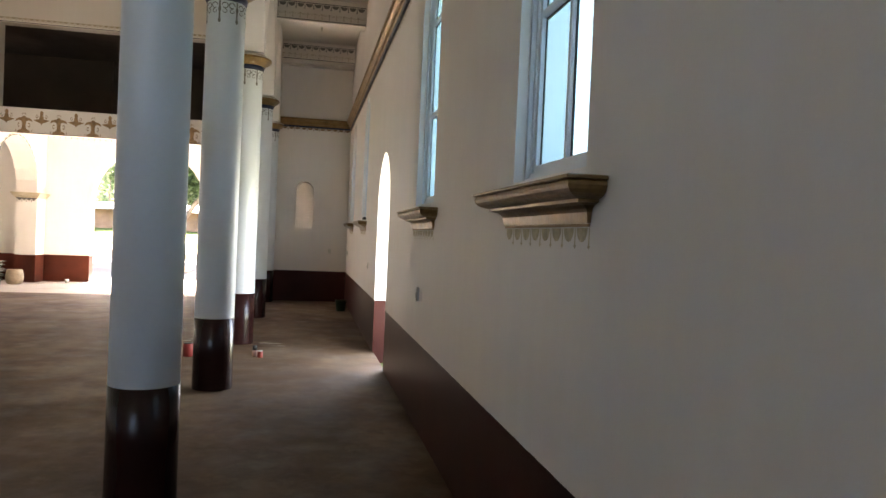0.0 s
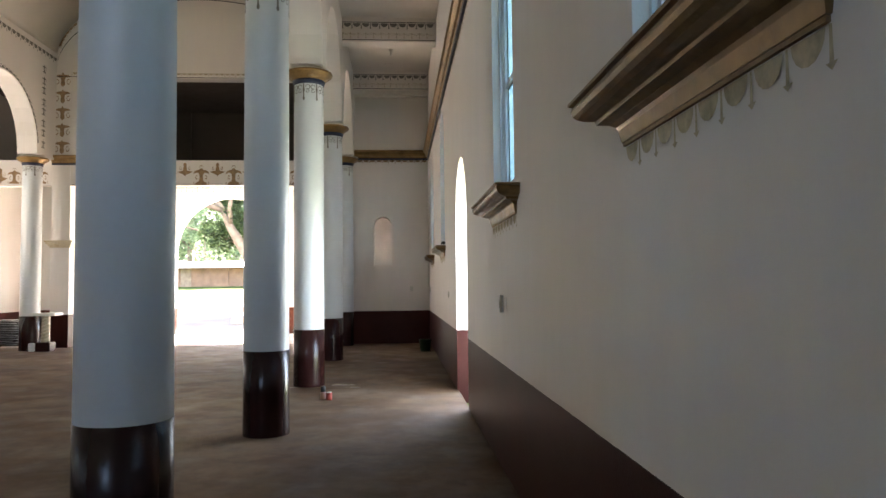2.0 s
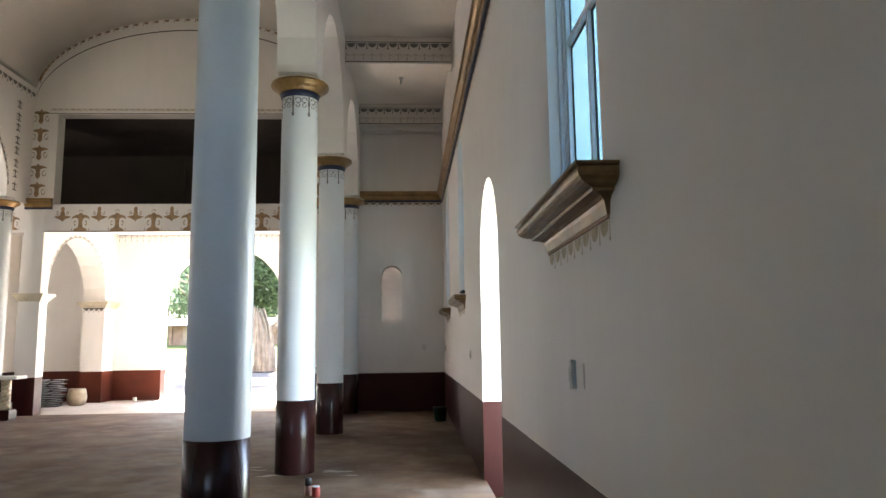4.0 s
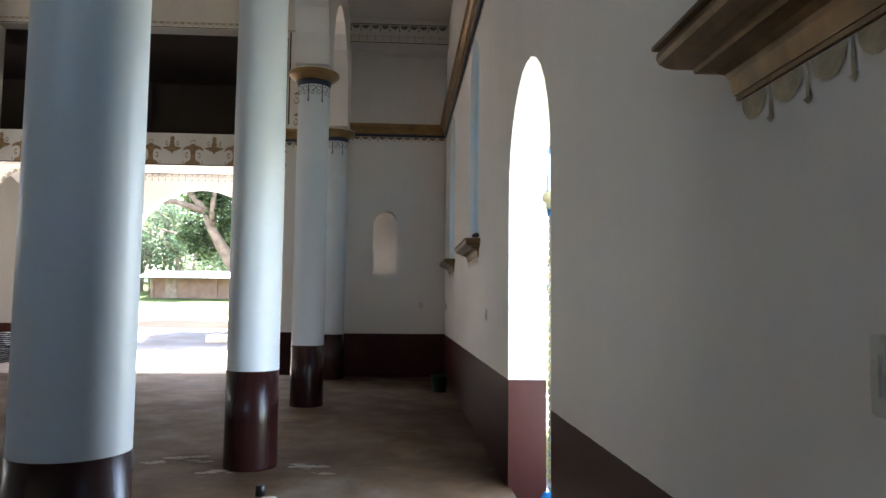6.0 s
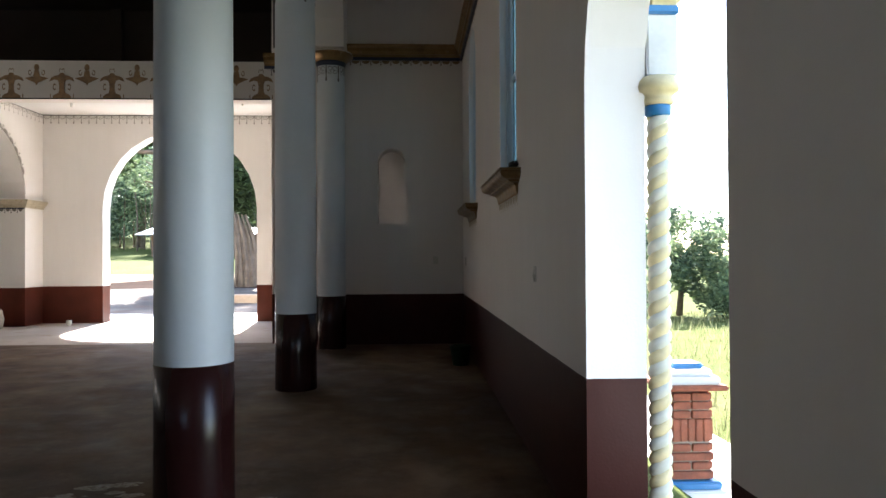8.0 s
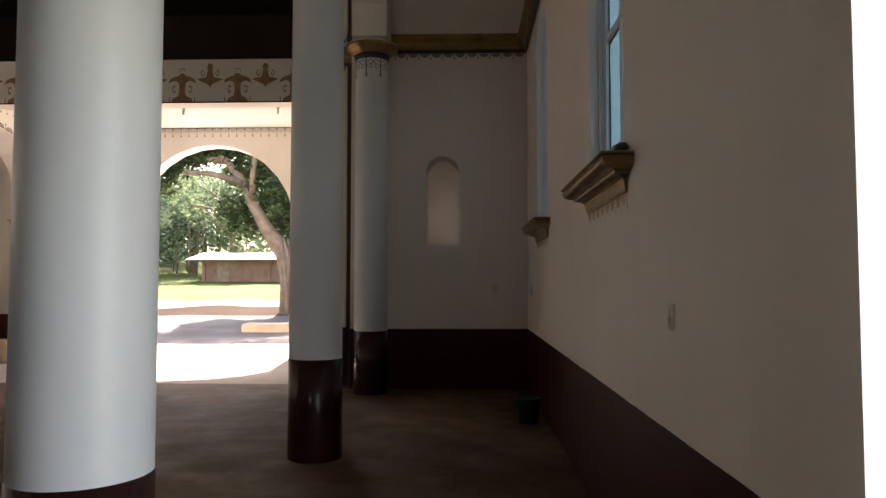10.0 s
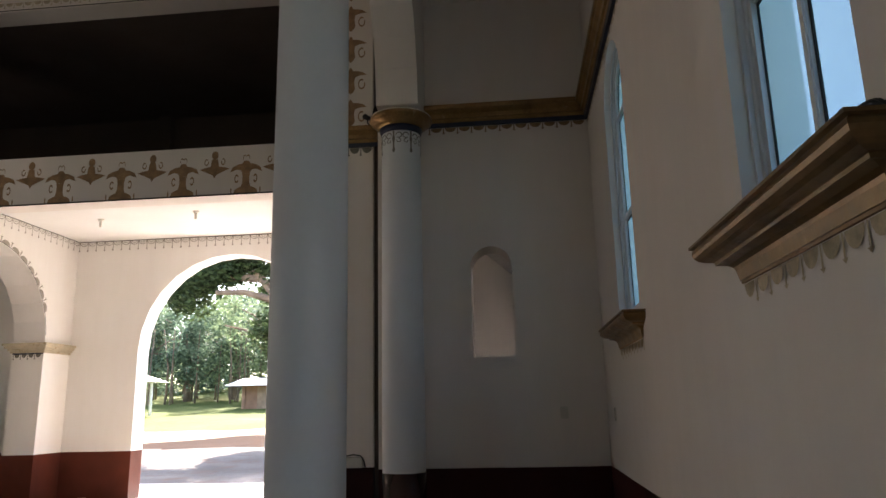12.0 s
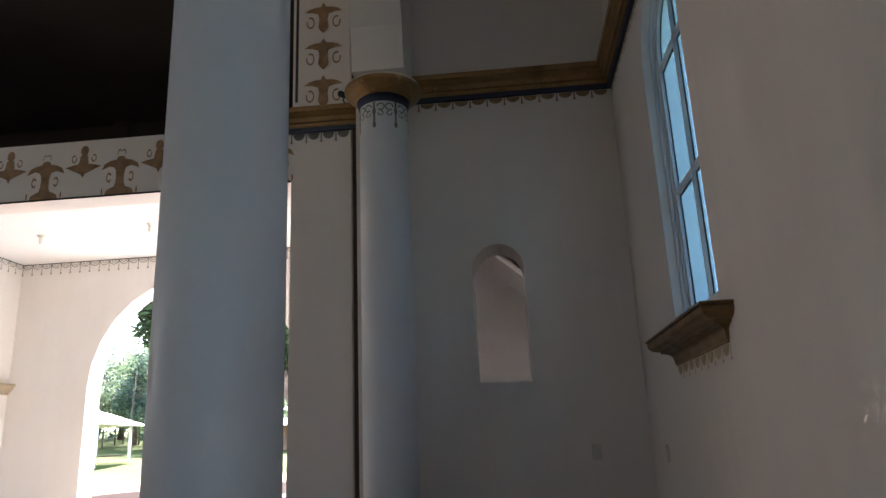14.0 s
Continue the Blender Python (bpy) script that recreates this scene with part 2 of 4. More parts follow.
LEAF_PALE = leafy("leaves_pale", (0.06, 0.1, 0.055), (0.18, 0.235, 0.125))
BARK = surface("pale_bark", (0.17, 0.125, 0.09), 0.9, vary=0.45, grain=25, blotch=3, bump=0.7)
HUTWALL = surface("hut_brick_wall", (0.21, 0.12, 0.078), 0.9, vary=0.3, grain=14, blotch=1.5, bump=0.5)
TIN = surface("zinc_roof", (0.68, 0.69, 0.7), 0.42, metal=0.3, vary=0.1, bump=0.1)
TIMBER = surface("weathered_timber", (0.22, 0.15, 0.10), 0.75, vary=0.3, grain=30, blotch=4, bump=0.4)
CHAIRWIRE = surface("dark_metal_tube", (0.05, 0.04, 0.035), 0.4, metal=0.6, vary=0.2, bump=0.1)
WICKER = surface("woven_cane", (0.45, 0.36, 0.25), 0.8, vary=0.3, grain=60, blotch=8, bump=0.6)
BLACK = surface("black_plastic", (0.012, 0.012, 0.013), 0.45, vary=0.2, bump=0.1)
GREEN = surface("green_plastic", (0.01, 0.035, 0.016), 0.4, vary=0.25, bump=0.1)
REDTIN = surface("red_label_tin", (0.35, 0.04, 0.03), 0.35, vary=0.2, bump=0.05)
PINKTIN = surface("pinkish_label", (0.5, 0.27, 0.22), 0.4, vary=0.2, bump=0.05)
SPLASH = surface("dried_paint", (0.34, 0.3, 0.26), 0.7, vary=0.3, grain=50, blotch=14, bump=0.3, dirt=(0.14, 0.09, 0.055), dirt_at=0.46)
BULB = surface("lampholder_white", (0.7, 0.68, 0.62), 0.35, vary=0.05, bump=0.03)


# ---- mesh helpers ----
def box(bm, x0, x1, y0, y1, z0, z1, bevel=0.0):
    vs = [bm.verts.new((x, y, z)) for x in (x0, x1) for y in (y0, y1) for z in (z0, z1)]
    faces = [bm.faces.new([vs[i] for i in f]) for f in ((0, 1, 3, 2), (4, 6, 7, 5), (0, 4, 5, 1), (2, 3, 7, 6), (0, 2, 6, 4), (1, 5, 7, 3))]
    if bevel:
        es = list({e for f in faces for e in f.edges})
        bmesh.ops.bevel(bm, geom=es, offset=bevel, segments=2, affect="EDGES", clamp_overlap=True)
    return bm


def lathe(bm, profile, at=(0, 0, 0), seg=40, caps=True):
    rings = [[bm.verts.new((at[0] + r * math.cos(2 * math.pi * i / seg), at[1] + r * math.sin(2 * math.pi * i / seg), at[2] + z)) for i in range(seg)] for r, z in profile]
    for a, b in zip(rings, rings[1:]):
        for i in range(seg):
            f = bm.faces.new((a[i], a[(i + 1) % seg], b[(i + 1) % seg], b[i]))
            f.smooth = True
    if caps:
        bm.faces.new(rings[0][::-1])
        bm.faces.new(rings[-1])
    return bm


def tube(bm, pts, radii, seg=8):
    pts = [Vector(p) for p in pts]
    rings = []
    for i, p in enumerate(pts):
        d = (pts[min(i + 1, len(pts) - 1)] - pts[max(i - 1, 0)]).normalized()
        a = d.orthogonal().normalized() if i == 0 else (a - d * a.dot(d)).normalized()
        b = d.cross(a)
        r = radii[i] if isinstance(radii, (list, tuple)) else radii
        rings.append([bm.verts.new(p + r * (a * math.cos(2 * math.pi * k / seg) + b * math.sin(2 * math.pi * k / seg))) for k in range(seg)])
    for u, w in zip(rings, rings[1:]):
        for k in range(seg):
            f = bm.faces.new((u[k], u[(k + 1) % seg], w[(k + 1) % seg], w[k]))
            f.smooth = True
    bm.faces.new(rings[0][::-1])
    bm.faces.new(rings[-1])
    return bm


def sweep(bm, profile, a, b, out, miter0=0.0, miter1=0.0):
    """A moulding: profile of (distance from wall, height) carried from a to b (x, y); out points off the wall."""
    a, b, o = Vector((*a, 0)), Vector((*b, 0)), Vector((*out, 0))
    d = (b - a).normalized()
    r0 = [bm.verts.new(a + o * p + d * p * miter0 + Vector((0, 0, z))) for p, z in profile]
    r1 = [bm.verts.new(b + o * p - d * p * miter1 + Vector((0, 0, z))) for p, z in profile]
    for i in range(len(profile) - 1):
        bm.faces.new((r0[i], r0[i + 1], r1[i + 1], r1[i]))
    bm.faces.new(r0)
    bm.faces.new(r1[::-1])
    return bm


def mesh_of(name, bm, material):
    bmesh.ops.recalc_face_normals(bm, faces=bm.faces[:])
    me = bpy.data.meshes.new(name)
    bm.to_mesh(me)
    bm.free()
    me.materials.append(material)
    return me


def part(name, bm, material, parent, label=""):
    ob = new(name, mesh_of(name, bm, material))
    ob.parent = parent
    return tagged(ob, label)


def thing(name, label, category, at=(0, 0, 0), group="", kind=""):
    ob = new(name)
    ob.location = at
    return tagged(ob, label, category, group, kind)


def solid(name, bm, material, label, category, kind="structure", group=""):
    return tagged(new(name, mesh_of(name, bm, material)), label, category, group, kind)


def holed(bm, u0, u1, v0, v1, openings, depth, place):
    """A wall from u0 to u1 and v0 to v1 with openings (ua, ub, sill, spring, rise): an arch of that rise (0: flat head).
    place(u, v, w) gives the point; the wall fills w = 0 to depth."""
    N = 14
    cells = []
    ops = sorted(openings)
    edges = [u0] + [x for o in ops for x in (o[0], o[1])] + [u1]
    heights = lambda o: [h for h in (o[2], o[3]) if v0 < h < v1]
    for i in range(0, len(edges), 2):
        left = heights(ops[i // 2 - 1]) if i else []
        right = heights(ops[i // 2]) if i // 2 < len(ops) else []
        a, b = edges[i], edges[i + 1]
        cells.append([(a, v0), (b, v0)] + [(b, h) for h in right] + [(b, v1), (a, v1)] + [(a, h) for h in reversed(left)])
    for a, b, s, sp, rise in ops:
        if s > v0:
            cells.append([(a, v0), (b, v0), (b, s), (a, s)])
        c, r = (a + b) / 2, (b - a) / 2
        arc = [(c - r * math.cos(math.pi * k / N), sp + rise * math.sin(math.pi * k / N)) for k in range(N + 1)] if rise else [(a, sp), (b, sp)]
        tops = [(p[0], v1) for p in arc]
        for k in range(len(arc) - 1):
            cells.append([arc[k], arc[k + 1], tops[k + 1], tops[k]])
    verts = {}
    faces = []
    for c in cells:
        vs = []
        for u, v in c:
            key = (round(u, 4), round(v, 4))
            if key not in verts:
                verts[key] = bm.verts.new(place(u, v, 0))
            if verts[key] not in vs:
                vs.append(verts[key])
        faces.append(bm.faces.new(vs))
    ext = bmesh.ops.extrude_face_region(bm, geom=faces)
    shift = Vector(place(0, 0, depth)) - Vector(place(0, 0, 0))
    bmesh.ops.translate(bm, vec=shift, verts=[g for g in ext["geom"] if isinstance(g, bmesh.types.BMVert)])
    return bm


# ---- painted ornament ----
def disc(cx, cy, rx, ry, n=14):
    return [(cx + rx * math.cos(2 * math.pi * i / n), cy + ry * math.sin(2 * math.pi * i / n)) for i in range(n)]


def curl(cx, cy, r, w, a0, a1, n=9):
    """A band along an arc, as short quads."""
    out = []
    for i in range(n):
        s, e = (radians(a0 + (a1 - a0) * k / n) for k in (i, i + 1))
        out.append([(cx + q * math.cos(a), cy + q * math.sin(a)) for q, a in ((r, s), (r, e), (r - w, e), (r - w, s))])
    return out


def tree_motif():
    """A flower on a foot, with scrolls: the taller figure of the frieze, one unit high."""
    half = [[(0, 0), (0.64, 0), (0.6, 0.08), (0.45, 0.13), (0.25, 0.17), (0.19, 0.27), (0.18, 0.44), (0.22, 0.52), (0, 0.52)],
            [(0, 0.521), (0.2, 0.521), (0.28, 0.6), (0.5, 0.63), (0.86, 0.56), (0.74, 0.69), (0.46, 0.76), (0.22, 0.78), (0.13, 0.85), (0, 0.86)], disc(0.78, 0.07, 0.035, 0.08)]
    half += curl(0.5, 0.38, 0.12, 0.05, -150, 150) + curl(0.09, 0.92, 0.1, 0.03, -20, 150, 6)
    return half + [[(-x, y) for x, y in p] for p in half]


def bud_motif():
    half = [[(0, 0), (0.1, 0.12), (0.36, 0.2), (0.86, 0.34), (0.52, 0.4), (0.24, 0.43), (0.17, 0.7), (0, 0.7)], disc(0, 0.84, 0.19, 0.16)]
    half += curl(0.47, 0.6, 0.13, 0.05, -200, 120)
    return half + [[(-x, y) for x, y in p] for p in half[:1] + half[2:]]


def spray_motif():
    """A winged flower pointing up on a tapering stalk with a scroll on each side, one unit high."""
    half = [[(0, 1.0), (0.07, 0.94), (0.13, 0.86), (0.4, 0.85), (0.66, 0.8), (0.88, 0.7), (0.5, 0.68), (0.24, 0.62), (0.19, 0.45), (0.24, 0.2), (0.16, 0.1), (0, 0.0)]]
    half += curl(0.6, 0.36, 0.2, 0.06, 60, 380)
    return half + [[(-x, y) for x, y in p] for p in half]


def tassel_motif():
    """A swag with a hanging drop, one unit wide, hanging down from 0."""
    return curl(0.5, 0.0, 0.5, 0.07, 180, 360, 8) + curl(0.5, 0.0, 0.28, 0.05, 180, 360, 6) + [[(-0.035, 0), (0.035, 0), (0.035, -0.95), (-0.035, -0.95)], disc(0, -1.0, 0.1, 0.12, 8)]


def scallop_motif():
    """A filled half round and a small fleur between, one unit wide."""
    return [[(0.5 + 0.4 * math.cos(math.pi * k / 8), -0.62 * math.sin(math.pi * k / 8)) for k in range(9)], [(-0.03, 0), (0.03, 0), (0.05, -0.8), (-0.05, -0.8)], [(-0.13, -0.75), (0.13, -0.75), (0, -0.92)]]


def scroll_motif():
    """Facing scrolls with a drop between, for the necks of columns, hanging from 0."""
    h = curl(0.30, -0.28, 0.2, 0.06, -130, 180) + curl(0.30, -0.62, 0.14, 0.05, -200, 100) + [[(0.0, 0), (0.05, 0), (0.05, -1.1), (0.0, -1.1)], disc(0.0, -1.2, 0.09, 0.16, 8), disc(0, -0.5, 0.09, 0.2, 8)]
    return h + [[(-x, y) for x, y in p] for p in h[:-2]]


def stamp(bm, motif, place, u, v, su, sv):
    for p in motif:
        try:
            bm.faces.new([bm.verts.new(place(u + x * su, v + y * sv)) for x, y in p])
        except ValueError:
            pass


def run_of(motif, place, u0, u1, v, width, height):
    bm = bmesh.new()
    count = max(1, round((u1 - u0) / width))
    w = (u1 - u0) / count
    for i in range(count):
        stamp(bm, motif, place, u0 + i * w, v, w, height)
    return bm


def stripe(place, u0, u1, v0, v1, n=1):
    bm = bmesh.new()
    for i in range(n):
        a, b = u0 + (u1 - u0) * i / n, u0 + (u1 - u0) * (i + 1) / n
        bm.faces.new([bm.verts.new(place(*q)) for q in ((a, v0), (b, v0), (b, v1), (a, v1))])
    return bm


# ---- large structure: floor, ground, walls ----
bm = bmesh.new()
box(bm, XW - 0.3, 0.02, YS - 0.3, YP + 0.175, -0.25, 0.0)
FLOOR_OB = solid("floor", bm, FLOOR, "bare brown concrete floor, dusty and stained", "floor")


# Porch floor made paler than the nave's to brighten the porch by bounce.
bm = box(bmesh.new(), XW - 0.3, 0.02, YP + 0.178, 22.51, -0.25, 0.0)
solid("floor_porch", bm, surface("pale_porch_concrete", (0.45, 0.39, 0.33), 0.7, vary=0.2, grain=30, blotch=0.7, bump=0.3, dirt=(0.3, 0.2, 0.13), dirt_at=0.55), "concrete floor of the porch, paler to bounce more sun", "floor")


def ground_z(x, y):
    rise = max(0.0, min(1.0, (6 - x) / 9))
    return -0.13 - 0.42 * max(0.0, min(1.0, (x - 0.9) * 2)) * max(0.0, min(1.0, (60 - y) / 20)) + rise * 0.073 * max(0.0, min(70.0, y - 28)) + 0.03 * noise.noise(Vector((x * 0.15, y * 0.15, 0)))


xs = sorted({-1500, -600, -250, -120, *range(-70, 61, 3), 0.6, 0.95, 1.5, 120, 300, 900, 1500})
ys = sorted({-1500, -500, -150, -60, *range(-30, 23, 6), *range(23, 101, 3), 150, 300, 700, 1500})
bm = bmesh.new()
grid = [[bm.verts.new((x, y, ground_z(x, y) - (0.2 if -12.4 < x < 0.3 and -8.3 < y < 22.3 else 0.0))) for y in ys] for x in xs]
for i in range(len(xs) - 1):
    for j in range(len(ys) - 1):
        bm.faces.new((grid[i][j], grid[i + 1][j], grid[i + 1][j + 1], grid[i][j + 1])).smooth = True
solid("ground", bm, GRASS, "sunlit yellow-green grass rising away from the building", "ground")

bm = bmesh.new()
rows_y = [25.4 + 0.65 * k for k in range(13)]
strip = [[bm.verts.new((x, y, ground_z(x, y) + 0.07)) for x in (-16, -13, -10, -8, -6, -4, -2, 0, 2.5)] for y in rows_y]
for a, b in zip(strip, strip[1:]):
    for k in range(8):
        bm.faces.new((a[k], a[k + 1], b[k + 1], b[k]))
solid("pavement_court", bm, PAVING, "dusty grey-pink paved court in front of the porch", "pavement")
def earth_sheet(name, material, label, x0, x1, near, far_edge, lift):
    """Bare earth between court and lawn, with wandering edges."""
    bm = bmesh.new()
    steps = 34
    cols = []
    for k in range(steps + 1):
        x = x0 + (x1 - x0) * k / steps
        w = min(1.0, 4.0 * k / steps, 4.0 * (steps - k) / steps)
        a = near + 0.35 * noise.noise(Vector((x * 0.5, near, 1)))
        b = a + 0.05 + w * (far_edge - near + 0.8 * noise.noise(Vector((x * 0.4, near, 7))))
        cols.append([bm.verts.new((x, a + (b - a) * q / 4, ground_z(x, a + (b - a) * q / 4) + lift)) for q in range(5)])
    for a, b in zip(cols, cols[1:]):
        for q in range(4):
            bm.faces.new((a[q], b[q], b[q + 1], a[q + 1]))
    return solid(name, bm, material, label, "earth")


earth_sheet("ground_earth_pale", EARTH_PALE, "pale sandy earth between the court and the grass", -30.0, 3.0, 33.0, 39.2, 0.045)
# Tree shade laid down as a dark sheet of earth.
earth_sheet("ground_earth_shade", EARTH_SHADE, "bare reddish soil under the leaning tree, darkened for tree shade", -17.0, 1.0, 33.1, 36.2, 0.07)
# Slabs paler than the court, added to throw sun into the porch.
APRON_OB = tagged(new("pavement_apron"), "concrete slabs before the porch arch, paled to bounce sun", "pavement", kind="structure")
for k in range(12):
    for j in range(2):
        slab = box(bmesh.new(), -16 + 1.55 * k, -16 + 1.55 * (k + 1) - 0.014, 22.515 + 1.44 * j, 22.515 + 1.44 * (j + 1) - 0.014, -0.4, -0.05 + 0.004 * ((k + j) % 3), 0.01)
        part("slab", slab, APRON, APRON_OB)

# east wall with four tall windows and the side door
WIN = (0.755, 4.395, 11.86, 15.555)
WW, WSILL, WSPRING, WRISE = 1.07, 2.25, 4.2, 0.53
T = 0.31
bm = bmesh.new()
wins = [(c - WW / 2, c + WW / 2, WSILL, WSPRING, WRISE) for c in (-2.85, *WIN)]
holed(bm, YS - 0.3, 22.36, -0.3, CEIL + 0.5, wins + [(7.38, 9.0, -0.3, 2.34, 0.85)], T, lambda u, v, w: (w, u, v))
solid("wall_east", bm, PAINT, "off-white painted aisle wall over a glossy maroon dado", "wall")
# Openings assumed to mirror the east windows; they stay out of view.
bm = bmesh.new()
holed(bm, YS - 0.3, 22.36, -0.3, CEIL + 0.5, [(c - WW / 2, c + WW / 2, WSILL, WSPRING, WRISE) for c in (0.82, 4.45, 11.84, 15.5)], T, lambda u, v, w: (XW - w, u, v))
solid("wall_west", bm, PAINT, "off-white painted wall of the far aisle", "wall")
# High arched opening made only for the added vault fill lamp.
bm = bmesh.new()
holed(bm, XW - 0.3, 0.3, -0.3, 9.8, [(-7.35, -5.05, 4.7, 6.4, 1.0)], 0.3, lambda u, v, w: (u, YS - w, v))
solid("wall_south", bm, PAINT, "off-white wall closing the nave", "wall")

# end wall of the near aisle, with the small arched opening
bm = bmesh.new()
holed(bm, -2.54, -0.002, -0.2, CEIL + 0.3, [(-1.451, -0.976, 2.046, 3.088, 0.2375)], 0.42, lambda u, v, w: (u, YE + w, v))
solid("wall_north_aisle", bm, PAINT, "off-white aisle end wall with a small arched opening", "wall")
# nave end: piers, gallery beam, wall above the gallery
GB0, GB1, GT = 4.20, 4.86, 7.05
PIER_R, PIER_L = (-3.28, -2.65), (-9.78, -9.32)
for name, (a, b) in (("wall_pier_east", PIER_R), ("wall_pier_west", PIER_L)):
    bm = box(bmesh.new(), a, b, YP, YP + 0.35, -0.2, GT, 0.006)
    solid(name, bm, PAINT, "off-white pier beside the nave opening, maroon at its foot", "pier")
bm = box(bmesh.new(), PIER_L[1] + 0.001, PIER_L[1] + 0.17, YP, YP + 0.349, GB1 + 0.002, GT - 0.001, 0.006)
solid("wall_pier_west_upper", bm, PAINT, "off-white upper pier beside the gallery opening", "pier")
bm = bmesh.new()
for d, z0, z1 in ((0.03, 2.58, 2.62), (0.06, 2.62, 2.67), (0.10, 2.67, 2.72), (0.13, 2.72, 2.76)):
    box(bm, PIER_L[0] - d, PIER_L[1] + d, YP - d, YP + 0.35 + d, z0, z1, 0.008)
solid("trim_impost", bm, PALEGOLD, "gold painted impost moulding round the far pier", "moulding")
# Dark filler stands for the shade inside this narrow gap.
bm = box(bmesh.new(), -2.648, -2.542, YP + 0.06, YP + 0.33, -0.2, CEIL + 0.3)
solid("wall_recess", bm, DARKROOM, "narrow recess between pier and aisle wall, coloured dark for its shade", "wall")
bm = box(bmesh.new(), PIER_L[1], PIER_R[0], YP + 0.002, YP + 0.30, GB0, GB1)
BEAM = solid("gallery_beam", bm, PAINT, "off-white gallery beam with brown stencilled frieze", "beam")
bm = box(bmesh.new(), XW, PIER_L[0], YP + 0.002, YP + 0.30, GB0, GB1)
BEAM_W = solid("gallery_beam_west", bm, PAINT, "off-white gallery beam across the far aisle", "beam")
# gable wall over the gallery up to the vault
HALF, RISE = (XL - 0.24 - (XCL + 0.24)) / 2, 1.9
VC = (XL - 0.24 + XCL + 0.24) / 2


def vault_z(x):
    return SPRING + RISE * math.sqrt(max(0.0, 1 - ((x - VC) / (HALF * 1.001)) ** 2))


bm = bmesh.new()
xsv = [VC - HALF * math.cos(math.pi * k / 32) for k in range(33)]
lo = [bm.verts.new((x, YP, GT)) for x in xsv]
hi = [bm.verts.new((x, YP, vault_z(x) + 0.15)) for x in xsv]
fs = [bm.faces.new((lo[k], lo[k + 1], hi[k + 1], hi[k])) for k in range(32)]
ext = bmesh.ops.extrude_face_region(bm, geom=fs)
bmesh.ops.translate(bm, vec=(0, 0.35, 0), verts=[g for g in ext["geom"] if isinstance(g, bmesh.types.BMVert)])
GABLE = solid("wall_gable", bm, PAINT, "cream plastered end wall under the nave vault", "wall")
bm = bmesh.new()
lo = [bm.verts.new((x, YS - 0.3, vault_z(x))) for x in xsv]
hi = [bm.verts.new((x, YP + 0.35, vault_z(x))) for x in xsv]
fs = [bm.faces.new((lo[k], lo[k + 1], hi[k + 1], hi[k])) for k in range(32)]
for f in fs:
    f.smooth = True
ext = bmesh.ops.extrude_face_region(bm, geom=fs)
bmesh.ops.translate(bm, vec=(0, 0, 0.2), verts=[g for g in ext["geom"] if isinstance(g, bmesh.types.BMVert)])
VAULT = solid("ceiling_vault", bm, PLASTER, "cream plastered shallow barrel vault of the nave", "ceiling")
for name, x0, x1 in (("ceiling_aisle", XL - 0.1, 0.3), ("ceiling_aisle_west", XW - 0.3, XCL + 0.1)):
    bm = box(bmesh.new(), x0, x1, YS - 0.3, 18.05, CEIL, CEIL + 0.2)
    solid(name, bm, PLASTER, "cream plastered flat ceiling of the aisle", "ceiling")
# gallery room above the porch, its darkness put into the colour
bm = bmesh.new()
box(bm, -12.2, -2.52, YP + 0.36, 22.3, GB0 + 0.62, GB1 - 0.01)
solid("gallery_floor", bm, DARKROOM, "gallery floor over the porch, coloured dark for lack of light", "floor")
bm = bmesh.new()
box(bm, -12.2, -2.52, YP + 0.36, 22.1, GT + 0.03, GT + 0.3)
solid("ceiling_gallery", bm, DARKROOM, "gallery ceiling, coloured dark brown for lack of light", "ceiling")
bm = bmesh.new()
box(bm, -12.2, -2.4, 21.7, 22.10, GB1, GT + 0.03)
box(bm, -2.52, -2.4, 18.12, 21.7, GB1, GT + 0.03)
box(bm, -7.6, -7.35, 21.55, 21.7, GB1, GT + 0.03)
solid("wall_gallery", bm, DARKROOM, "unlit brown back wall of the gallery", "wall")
# arcades over the columns
for name, xc in (("wall_arcade_east", XL), ("wall_arcade_west", XCL)):
    bm = bmesh.new()
    arcs = [(a + 0.29, b - 0.29, 4.8, 4.9, 1.55) for a, b in zip(COLS, COLS[1:])]
    holed(bm, YS - 0.2, YP - 0.01 if xc > -5 else YP + 0.3, 4.86, SPRING + 0.2, [(a, b, 4.86, s + 0.05, r) for a, b, _, s, r in arcs], 0.48, lambda u, v, w: (xc - 0.24 + w, u, v))
    ob = solid(name, bm, PAINT, "off-white arcade wall of round arches over the columns", "wall")
    side = 0.243 if xc < -5 else -0.243
    for a, b, _, s, r in arcs[2:]:
        c, rad = (a + b) / 2, (b - a) / 2
        def arch_place(u, v):
            ang = math.pi * u
            return (xc + side, c - (rad + 0.02 + v) * math.cos(ang), s + 0.05 + (r + 0.02 + v) * math.sin(ang))
        part("stencil_border", run_of([[(x, -y) for x, y in p] for p in scallop_motif()], arch_place, 0.03, 0.97, 0.0, 0.034, 0.1), STENCIL_GREY, ob)
    for y in COLS[4:]:
        bm = bmesh.new()
        for k in range(8):
            stamp(bm, tree_motif(), lambda u, v: (xc + side, y + u, v), 0.0, 5.05 + 0.27 * k + (0.03 if k % 2 else 0), 0.13, 0.22)
        part("stencil_band", bm, STENCIL_GREY, ob)

